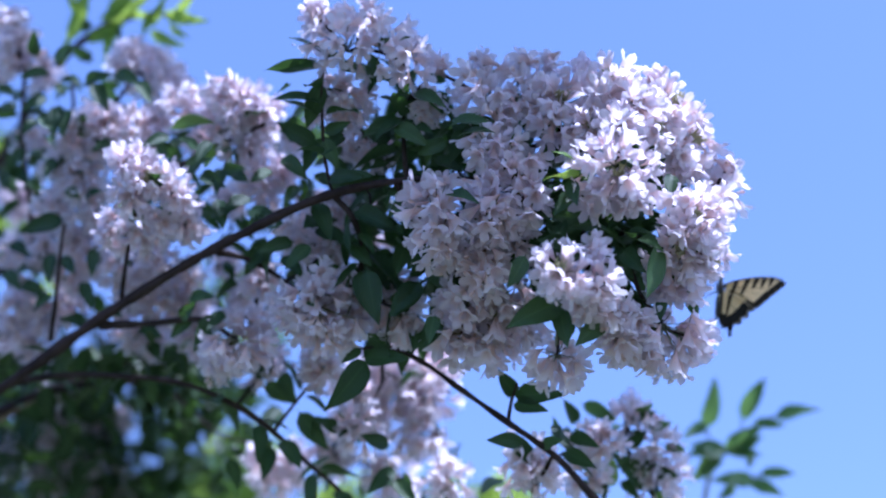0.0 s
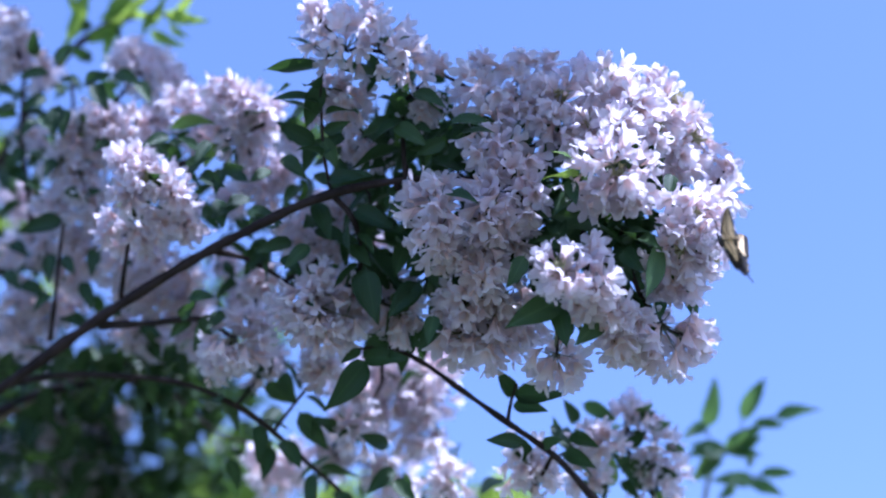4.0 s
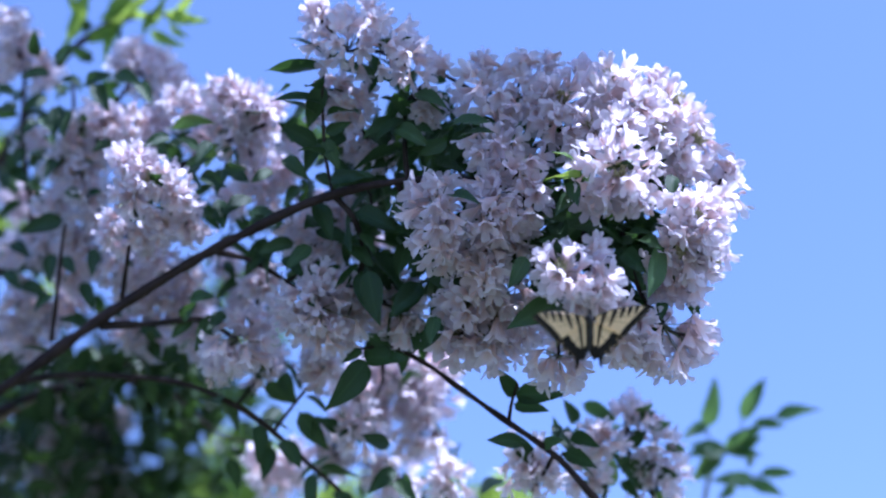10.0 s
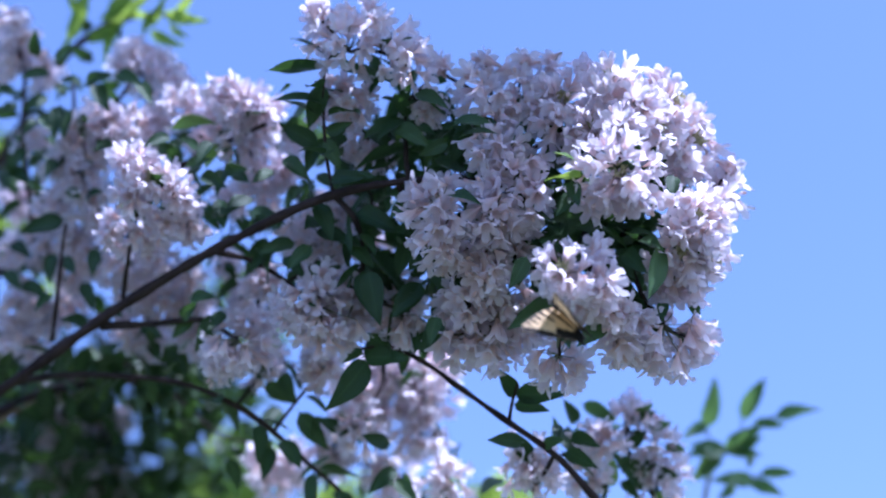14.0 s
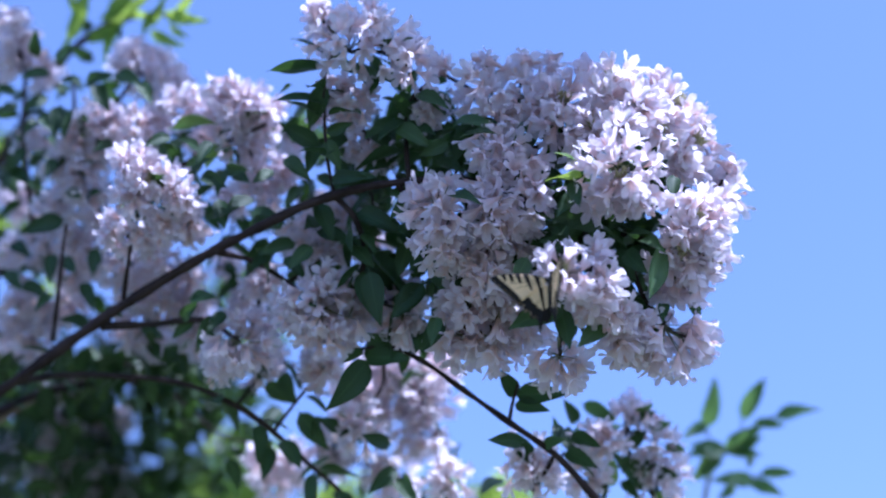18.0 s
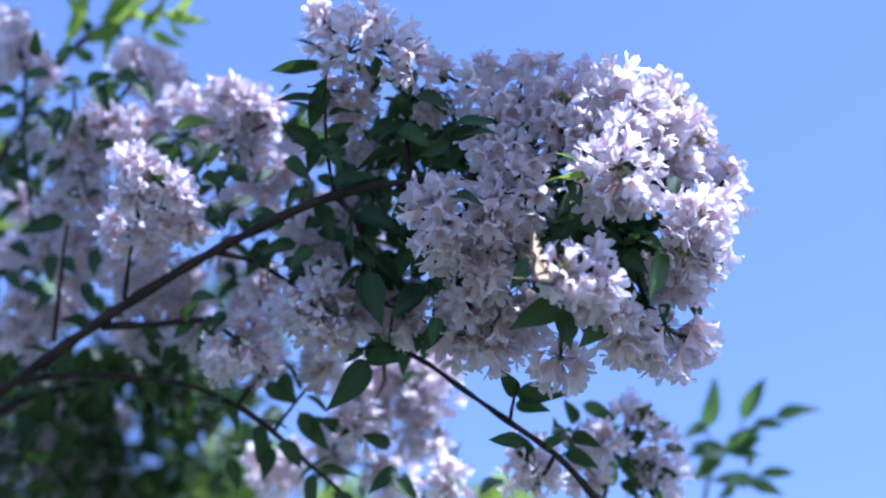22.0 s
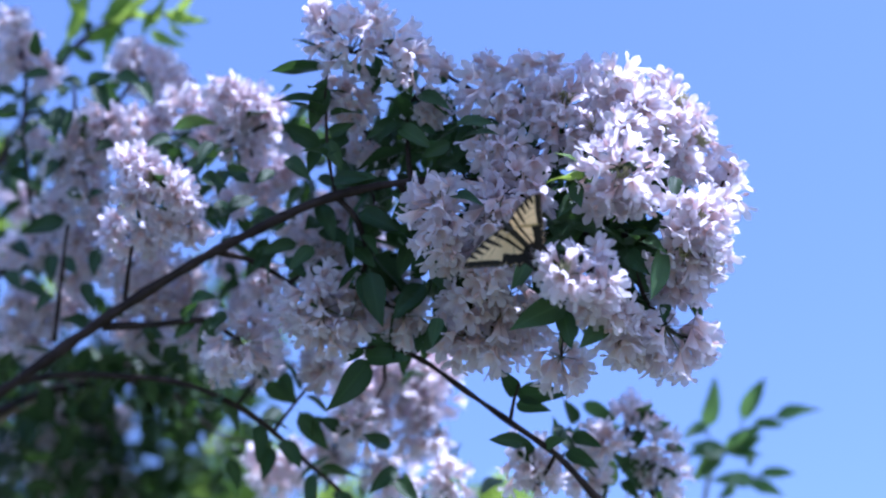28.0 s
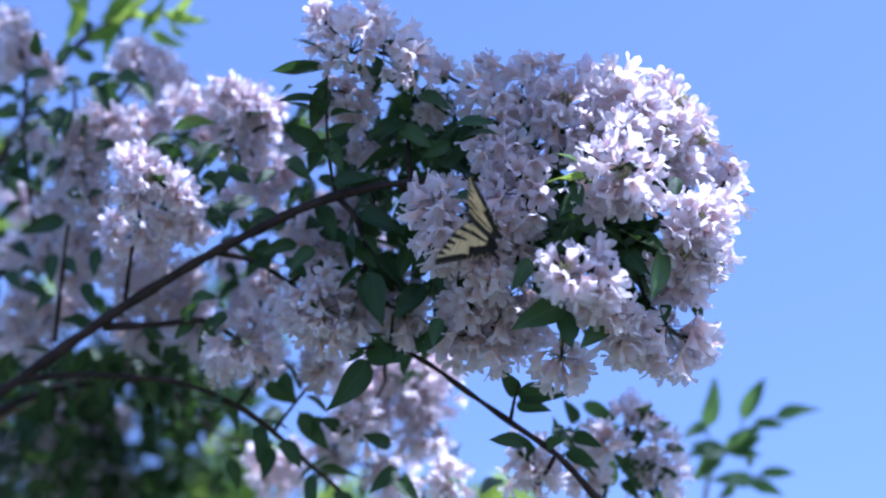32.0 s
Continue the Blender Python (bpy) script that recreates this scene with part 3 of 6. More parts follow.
def build_front_leaves():
    near_eye, up = way(0, 0, -1), Vector((0, 0, 1))
    both = (near_eye + up).normalized()
    f = front
    f.leaf(at(-9.9, 14.7, 5), at(-14.4, 14.6, 4), up, label="dark green leaf seen from below")
    f.leaf(at(-9.8, 11.8, 5), at(-13.8, 12.7, 4), both)
    f.leaf(at(-9.7, 13.3, 5), at(-11.1, 9.6, 5), near_eye)
    f.leaf(at(-8.4, 14.7, 5), at(-3.8, 13.7, 4), both)
    f.leaf(at(-2.9, 12.2, 6), at(-4.3, 10.9, 4), near_eye)
    f.leaf(at(-2.8, 12.0, 6), at(0.5, 12.2, 4), both)
    f.leaf(at(-3.1, 10.3, 5), at(-0.6, 9.3, 3), both)
    f.leaf(at(-3.1, 10.3, 5), at(-5.8, 9.1, 3), both)
    f.leaf(at(-9.5, 9.4, 5), at(-7.4, 10.2, 4), near_eye)
    f.leaf(at(-9.6, 8.9, 5), at(-8.3, 6.4, 4), near_eye)
    f.leaf(at(-10.3, 8.5, 6), at(-13.4, 10.3, 5), near_eye)
    f.leaf(at(0.7, 10.2, 3), at(4.3, 10.0, 1), both)
    f.leaf(at(0.3, 8.6, 3), at(-2.0, 7.4, 2), near_eye)
    f.leaf(at(1.6, 9.5, 3), at(0.7, 6.8, 2), near_eye)
    f.leaf(at(-8.4, 5.5, 5), at(-5.6, 6.4, 4), both)
    # two leaves in the lighter green, so that they look sunlit
    f.leaf(at(10.4, 5.5, -4), at(7.3, 5.9, -6), up, "fresh_lit", "yellow-green leaf, its sunlit look put into its colour")
    f.leaf(at(10.1, 6.8, -3), at(8.4, 7.7, -4), both, "fresh_lit", "yellow-green leaf, its sunlit look put into its colour")
    f.leaf(at(9.7, 5.2, -4), at(10.1, 3.3, -6), near_eye)
    f.leaf(at(8.9, -4.0, -4), at(5.1, -5.6, -7), near_eye)
    f.leaf(at(8.9, -4.5, -4), at(9.4, -7.4, -6), near_eye)
    f.leaf(at(12.6, -5.2, -3), at(10.1, -7.3, -5), near_eye)
    f.leaf(at(6.1, -0.2, 2), at(5.9, -2.8, 0), near_eye)
    f.leaf(at(16.7, 0.3, -2), at(15.6, -3.8, -5), way(0.7, 0.2, -0.7), "sprig", "leaf with pale ribs in half shade")
    f.leaf(at(17.9, 5.8, 0), at(17.6, 3.9, -2), near_eye)
    f.leaf(at(13.6, 0.7, 1), at(11.7, 2.5, -1), both)
    f.leaf(at(14.1, 0.9, 1), at(16.1, 1.8, -1), both)
    f.leaf(at(13.2, 0.5, 2), at(10.0, -0.4, 0), near_eye)
    f.leaf(at(9.7, 1.8, 2), at(6.9, 0.5, 1), near_eye)
    f.leaf(at(11.5, 2.3, 2), at(8.3, 2.7, 1), near_eye)
    f.leaf(at(13.7, 0.0, 2), at(14.8, -2.2, 0), near_eye)
    f.leaf(at(0.3, 4.2, -2), at(2.8, 4.0, -4), both)
    f.leaf(at(-2.7, 4.1, 4), at(-4.2, 2.7, 2), near_eye)
    f.leaf(at(-1.7, 0.0, 2), at(-2.8, -1.7, 1), near_eye)
    f.leaf(at(-6.6, -1.8, 6), at(-5.2, -5.8, 3), near_eye)
    f.leaf(at(-1.8, -2.7, 4), at(-3.8, -5.3, 2), near_eye)
    f.leaf(at(-1.1, -1.3, 4), at(0.7, -3.5, 2), near_eye)
    f.leaf(at(-0.2, -5.4, 3), at(-1.7, -8.0, 1), near_eye)
    f.leaf(at(-6.6, 0.0, 6), at(-8.3, 1.0, 4), both)
    f.leaf(at(-5.7, 2.8, 6), at(-3.8, 1.9, 4), near_eye)
    f.leaf(at(-20.7, 7.9, 12), at(-20.9, 6.2, 10), near_eye)
    f.leaf(at(-21.2, -5.7, 12), at(-22.9, -7.5, 11), near_eye)
    f.leaf(at(-19.2, -5.6, 11), at(-20.6, -8.4, 9), near_eye)
    f.leaf(at(-18.3, 6.6, 10), at(-16.5, 6.6, 8), near_eye)
    # leaves that show between the shaded clusters
    f.leaf(at(0.7, 9.6, -1), at(3.4, 10.4, -3), both)
    f.leaf(at(1.4, 8.8, -1), at(4.1, 9.5, -3), both)
    f.leaf(at(6.4, -0.6, -2), at(5.2, -2.8, -4), near_eye)
    f.leaf(at(9.8, 4.2, -3), at(8.6, 2.8, -5), near_eye)
    f.leaf(at(14.7, 0.9, -1), at(13.2, 1.8, -4), both)
    f.leaf(at(15.2, 0.7, -1), at(16.4, 0.7, -4), both)
    f.leaf(at(14.1, -0.2, -1), at(15.1, -1.5, -4), near_eye)
    f.leaf(at(12.1, 2.0, -1), at(10.0, 1.8, -3), near_eye)
    f.leaf(at(9.5, 0.5, -1), at(7.6, 0.7, -3), near_eye)
    f.leaf(at(17.1, -4.2, 0), at(16.9, -5.2, -2), near_eye)
    f.leaf(at(17.8, 8.4, -1), at(16.7, 8.9, -3), both)
    f.leaf(at(-0.6, -5.3, 1), at(-1.1, -7.2, -1), near_eye)
    # the dark leaves round the stem's middle
    for base, tip in (
            (on(-8.8, 5.3, 4), on(-6.4, 6.0, 2)),
            (on(-6.8, 2.9, 5), on(-3.7, 1.9, 3)),
            (on(-9.9, 3.6, 7), on(-8.6, 0.9, 5)),
            (on(-9.9, 1.5, 8), on(-7.0, 0.7, 6)),
            (on(-7.5, 0.7, 6), on(-5.5, -1.2, 4)),
            (on(-11.7, 0.5, 9), on(-14.5, 0.0, 7)),
            (on(-10.4, 0.3, 7), on(-12.3, -1.5, 5)),
            (on(-12.5, -0.6, 8), on(-10.8, -1.9, 6)),
            (on(-5.9, -1.7, 3), on(-5.1, -5.6, 1)),
            (on(-1.9, -2.6, 4), on(-4.2, -5.3, 2)),
            (on(-2.2, 1.8, 5), on(-0.8, -1.3, 3)),
            (on(-2.8, 0.5, 7), on(-3.7, -2.2, 5)),
            (on(-1.1, -0.8, 6), on(1.6, -3.0, 4)),
            (on(-15.0, 4.0, 10), on(-17.0, 3.4, 8)),
            (on(-15.2, 3.0, 10), on(-12.5, 2.5, 8)),
            (on(-4.2, 4.7, 5), on(-2.4, 3.8, 3)),
            (on(-1.7, 0.0, 6), on(-2.8, 1.8, 4)),
            (on(-3.7, 10.0, 6), on(-6.4, 9.1, 4)),
            (on(-3.5, 11.1, 5), on(-2.8, 12.9, 3)),
            (on(-2.2, 12.2, 4), on(0.3, 11.5, 2)),
            (on(-3.7, 9.5, 4), on(-1.1, 8.4, 2)),
            (on(-1.1, 8.7, 6), on(0.7, 10.0, 4)),
            (on(-1.9, 7.8, 7), on(-3.7, 6.2, 5)),
            (on(-0.6, 7.1, 6), on(1.6, 6.2, 4)),
            (on(0.7, 8.9, 4), on(2.9, 10.0, 2)),
            (on(-4.2, 7.1, 8), on(-6.4, 6.2, 6)),
            (on(-2.8, 5.8, 8), on(-0.2, 5.1, 6)),
            (on(0.7, 5.3, 8), on(-0.6, 6.7, 6)),
            (on(-7.7, 8.9, 6), on(-9.5, 7.6, 4)),
            (on(-5.7, 9.1, 7), on(-4.2, 8.0, 5)),
            (on(2.5, 9.8, 4), on(4.2, 10.2, 2)),
            (on(-9.9, 8.4, 8), on(-10.8, 6.2, 6)),
            (on(-11.7, 8.4, 7), on(-12.5, 10.0, 5)),
            (on(-12.5, 7.1, 8), on(-10.6, 5.8, 6)),
            (on(-13.4, 6.2, 10), on(-15.0, 5.3, 8)),
            (on(-11.2, 4.9, 10), on(-12.5, 3.6, 8)),
            (on(-9.9, 5.8, 9), on(-8.1, 4.9, 7)),
            (on(-13.4, 0.0, 10), on(-15.2, -1.3, 8)),
            (on(-8.1, -1.3, 9), on(-9.5, -2.6, 7)),
            (on(-7.2, -2.2, 9), on(-5.7, -1.3, 7)),
            (on(-4.2, 0.0, 9), on(-5.5, -2.2, 7)),
            (on(-3.7, -2.6, 7), on(-1.9, -3.9, 5)),
            (on(-1.9, -5.3, 6), on(-2.2, -7.9, 4)),
            (on(-1.1, -6.6, 7), on(0.3, -5.3, 5)),
            (on(5.3, -0.4, 3), on(5.8, -2.6, 1)),
            (on(6.4, 8.9, 2), on(5.3, 8.2, 0)),
            (on(12.2, 8.2, 2), on(13.3, 7.8, 0)),
    ):
        f.leaf(base, tip, way(0.1, 0.5, -0.8))
    rnd = random.Random(5)
    for line in f.lines[1:7]:
        f.leafy(line, 4)
    for k in range(46):
        u = rnd.uniform(-6, 17)
        p = at(u, rnd.uniform(-3, 7) - 0.1 * u, rnd.uniform(5, 10))
        d = Vector((rnd.uniform(-1, 1), rnd.uniform(-0.7, 0.4), rnd.uniform(-1, 0.4)))
        q = f.nearest(p)
        p = q + (p - q) * 0.7
        f.twig([q, (p + q) / 2 + Vector((0, 0, 0.006)), p], 0.0012, 0.0008)
        f.leaf(p, p + d.normalized() * rnd.uniform(0.03, 0.048), Vector((rnd.uniform(-0.4, 0.4), -0.7, 0.8)))


build_front_leaves()

# ---- canes behind and below it ----
left = Cane("flowering_cane", "brown shrub cane with pale pink flower clusters behind the foremost cane", "shrub branch",
            [(-0.95, 1.5, 0.0), (-0.95, 1.55, 1.0), (-0.85, 1.62, 1.8), at(-48.4, -10.4, 28), at(-41.9, -3.1, 27), at(-37.3, 1.1, 25), at(-33.9, 4.1, 22), at(-31.9, 8.1, 21), at(-29.4, 12.6, 21), at(-27.0, 16.3, 22)],
            0.0060, 0.0016, TWIG, "canes of the flowering shrub")
left.stem([at(-33.9, 4.1, 22), at(-26.1, 5.4, 16), at(-19.5, 8.7, 14), at(-15.1, 10.6, 13)], 0.003, 0.0016, TWIG)
left.stem([at(-37.3, 1.1, 25), at(-37.6, 5.2, 24), at(-37.9, 9.7, 23), at(-37.9, 15.9, 24)], 0.003, 0.0016, TWIG)
left.cluster(on(-23.1, 14.0, 24), 0.0307, way(0.2, 0.6, -0.7))
left.cluster(on(-24.7, 14.6, 24), 0.0184, way(-0.4, 0.6, -0.7), leaves=0)
left.cluster(on(-21.2, 12.9, 22), 0.0182, way(0.6, -0.2, -0.8), leaves=0)
left.cluster(on(-15.9, 11.3, 14), 0.0251, way(0.0, 0.6, -0.8))
left.cluster(on(-17.2, 12.2, 14), 0.0174, way(-0.3, 0.7, -0.6), leaves=0)
left.cluster(on(-14.1, 10.4, 14), 0.0203, way(0.5, 0.1, -0.9), leaves=0)
left.cluster(on(-15.2, 8.0, 14), 0.0222, way(0.2, -0.5, -0.9), leaves=0)
left.cluster(on(-17.8, 9.8, 16), 0.0205, way(-0.2, 0.1, -0.9), leaves=0)
left.cluster(on(-20.1, 11.1, 18), 0.0218, way(0.0, 0.3, -0.9), leaves=0)
left.cluster(on(-18.7, 8.4, 18), 0.0168, way(0, 0, -1), leaves=0)
left.cluster(on(-14.3, 4.5, 14), 0.0232, way(0.1, -0.1, -1), leaves=0)
left.cluster(on(-12.5, 5.8, 14), 0.0174, way(0.3, 0.3, -0.9), leaves=0)
left.cluster(on(-26.5, 10.0, 19), 0.0219, way(0.0, 0.6, -0.9))
left.cluster(on(-24.0, 9.1, 18), 0.0198, way(0.3, 0.1, -1), leaves=0)
left.cluster(on(-28.7, 8.7, 19), 0.0209, way(-0.3, 0.3, -1))
left.cluster(on(-26.2, 7.8, 19), 0.0179, way(0, -0.2, -1), leaves=0)
left.cluster(on(-22.3, 10.2, 20), 0.0180, way(0.2, 0.5, -0.9), leaves=0)
left.cluster(on(-28.2, 5.3, 19), 0.0239, way(-0.1, 0.0, -1))
left.cluster(on(-30.0, 6.2, 20), 0.0180, way(-0.4, 0.2, -1), leaves=0)
left.cluster(on(-30.2, 3.1, 20), 0.0190, way(-0.3, -0.3, -1), leaves=0)
left.cluster(on(-27.3, 2.9, 18), 0.0198, way(0.1, -0.4, -1), leaves=0)
left.cluster(on(-33.7, 17.5, 25), 0.0196, way(-0.3, 0.6, -0.8), leaves=0)
left.cluster(on(-32.9, 15.5, 25), 0.0186, way(0.0, 0.0, -1), leaves=0)
left.cluster(on(-34.1, 14.4, 25), 0.0175, way(-0.3, 0.1, -1), leaves=0)
left.cluster(on(-31.3, 13.7, 25), 0.0175, way(0.3, 0.2, -0.9), leaves=0)
left.cluster(on(-32.0, 8.7, 24), 0.0174, way(0, 0, -1), leaves=0)
left.cluster(on(-32.2, 3.0, 40), 0.0257, way(-0.2, 0.4, -1), leaves=0)
left.cluster(on(-33.7, 4.2, 40), 0.0190, way(-0.2, 0.4, -1), leaves=0)
left.cluster(on(-31.3, 0.0, 22), 0.0233, way(-0.2, -0.1, -1))
left.cluster(on(-28.9, 0.5, 20), 0.0210, way(0.1, -0.2, -1), leaves=0)
left.cluster(on(-27.3, -0.8, 20), 0.0180, way(0.2, -0.3, -1), leaves=0)
left.cluster(on(-28.9, -2.2, 22), 0.0192, way(0, -0.3, -1), leaves=0)
left.cluster(on(-33.7, -0.6, 24), 0.0174, way(-0.2, 0, -1), leaves=0)
left.cluster(on(-24.7, -1.7, 18), 0.0228, way(0.1, -0.2, -1))
left.cluster(on(-22.5, -1.3, 17), 0.0197, way(0.3, 0.1, -1), leaves=0)
left.cluster(on(-23.6, -3.7, 18), 0.0198, way(0, -0.6, -1), leaves=0)
left.cluster(on(-20.1, -2.2, 18), 0.0178, way(0.3, 0, -1), leaves=0)
left.cluster(on(-21.6, -4.6, 19), 0.0219, way(0.1, -0.3, -1))
left.cluster(on(-19.6, -4.4, 19), 0.0179, way(0.4, -0.2, -1), leaves=0)
left.cluster(on(-24.2, -6.4, 20), 0.0200, way(0, -0.4, -1), leaves=0)
left.cluster(on(-19.2, -7.0, 20), 0.0180, way(0.3, -0.6, -1), leaves=0)
left.cluster(on(-22.7, -7.5, 22), 0.0182, way(0, -0.6, -1), leaves=0)
left.cluster(on(-33.1, -4.4, 24), 0.0225, way(-0.2, 0.0, -1))
left.cluster(on(-30.9, -5.3, 24), 0.0195, way(0.2, -0.2, -1), leaves=0)
left.cluster(on(-33.7, -6.6, 24), 0.0195, way(-0.2, -0.4, -1), leaves=0)
left.cluster(on(-32.0, -7.5, 26), 0.0176, way(0, -0.5, -1), leaves=0)
left.cluster(on(-29.3, -4.6, 24), 0.0174, way(0, 0, -1), leaves=0)
left.cluster(on(-9.9, 2.7, 20), 0.0200, way(0, 0, -1), leaves=0)
left.cluster(on(-10.6, -0.8, 18), 0.0178, way(0, -0.2, -1), leaves=0)
left.cluster(on(-5.9, 4.0, 20), 0.0180, way(0, 0, -1), leaves=0)
left.cluster(on(-5.5, 0.0, 20), 0.0170, way(0, 0, -1), leaves=0)
left.cluster(on(-11.7, 8.4, 22), 0.0152, way(0, 0.2, -1), leaves=0)
left.cluster(on(-3.7, 8.9, 18), 0.0129, way(0, 0.2, -1), leaves=0)
left.cluster(on(-16.5, 3.6, 22), 0.0172, way(0, 0, -1), leaves=0)
left.cluster(on(-17.0, -1.3, 24), 0.0154, way(0, 0, -1), leaves=0)
left.cluster(on(-15.6, -4.4, 22), 0.0203, way(0, -0.2, -1), leaves=0)
left.cluster(on(-5.9, -4.4, 16), 0.0196, way(0, -0.2, -1), leaves=0)
left.leafy(left.lines[0][56:], 4)
scatter(random.Random(30), "foliage", left.thing, left.foot, LEAVES, LEAF, 30, at(-7.4, 8.5, 14), (0.035, 0.030, 0.03), 0.034)
scatter(random.Random(31), "foliage", left.thing, left.foot, LEAVES, LEAF, 50, at(-2.1, 9.6, 12), (0.030, 0.025, 0.03), 0.034)
scatter(random.Random(32), "foliage", left.thing, left.foot, LEAVES, LEAF, 60, at(-8.9, 0.5, 15), (0.040, 0.030, 0.03), 0.034)
scatter(random.Random(33), "foliage", left.thing, left.foot, LEAVES, LEAF, 60, at(-1.1, -1.9, 12), (0.040, 0.030, 0.03), 0.034)
scatter(random.Random(34), "foliage", left.thing, left.foot, LEAVES, LEAF, 80, at(12.1, 1.5, 5), (0.034, 0.014, 0.02), 0.034)
scatter(random.Random(35), "foliage", left.thing, left.foot, LEAVES, LEAF, 18, at(-25.1, 7.8, 26), (0.060, 0.030, 0.03), 0.034)
scatter(random.Random(36), "foliage", left.thing, left.foot, LEAVES, LEAF, 16, at(-36.9, 9.5, 28), (0.050, 0.050, 0.03), 0.034)
scatter(random.Random(37), "foliage", left.thing, left.foot, LEAVES, LEAF, 15, at(-34.8, -0.5, 28), (0.060, 0.040, 0.03), 0.034)
scatter(random.Random(38), "foliage", left.thing, left.foot, LEAVES, LEAF, 13, at(-18.7, -1.0, 24), (0.050, 0.040, 0.03), 0.034)
scatter(random.Random(45), "foliage", front.thing, front.foot, LEAVES, LEAF, 50, on(15.5, 7.3, 8), (0.022, 0.022, 0.010), 0.032)
scatter(random.Random(46), "foliage", front.thing, front.foot, LEAVES, LEAF, 34, on(18.2, 1.0, 6), (0.018, 0.025, 0.010), 0.030)
scatter(random.Random(47), "foliage", front.thing, front.foot, LEAVES, LEAF, 80, on(4.5, 5.5, 8), (0.030, 0.035, 0.012), 0.032)
scatter(random.Random(48), "foliage", front.thing, front.foot, LEAVES, LEAF, 60, on(4.0, -2.5, 9), (0.030, 0.022, 0.012), 0.032)
scatter(random.Random(49), "foliage", front.thing, front.foot, LEAVES, LEAF, 24, on(13.5, -4.0, 5), (0.020, 0.014, 0.010), 0.030)
scatter(random.Random(50), "foliage", front.thing, front.foot, LEAVES, LEAF, 16, on(8.0, 10.5, 9), (0.035, 0.010, 0.010), 0.030)
scatter(random.Random(51), "foliage", front.thing, front.foot, LEAVES, LEAF, 46, on(8.8, 5.8, 7), (0.016, 0.030, 0.010), 0.032)
scatter(random.Random(52), "foliage", front.thing, front.foot, LEAVES, LEAF, 34, on(10.6, 2.2, 6), (0.018, 0.020, 0.010), 0.032)
scatter(random.Random(39), "foliage", left.thing, left.foot, LEAVES, LEAF, 26, on(-9.0, 1.0, 20), (0.05, 0.035, 0.03), 0.034)
scatter(random.Random(40), "foliage", left.thing, left.foot, LEAVES, LEAF, 18, on(-13.5, 2.2, 22), (0.04, 0.035, 0.03), 0.034)
scatter(random.Random(41), "foliage", left.thing, left.foot, LEAVES, LEAF, 40, on(-2.0, 7.5, 14), (0.035, 0.03, 0.03), 0.034)
scatter(random.Random(42), "foliage", left.thing, left.foot, LEAVES, LEAF, 22, on(-31.0, -4.0, 28), (0.05, 0.04, 0.03), 0.034)
scatter(random.Random(43), "foliage", left.thing, left.foot, LEAVES, LEAF, 20, on(-19.5, 7.0, 22), (0.05, 0.03, 0.03), 0.034)
scatter(random.Random(44), "foliage", left.thing, left.foot, LEAVES, LEAF, 52, on(-32.5, 10.5, 30), (0.05, 0.05, 0.03), 0.034)
left.leafy(left.lines[1], 3)
left.leafy(left.lines[2], 4)

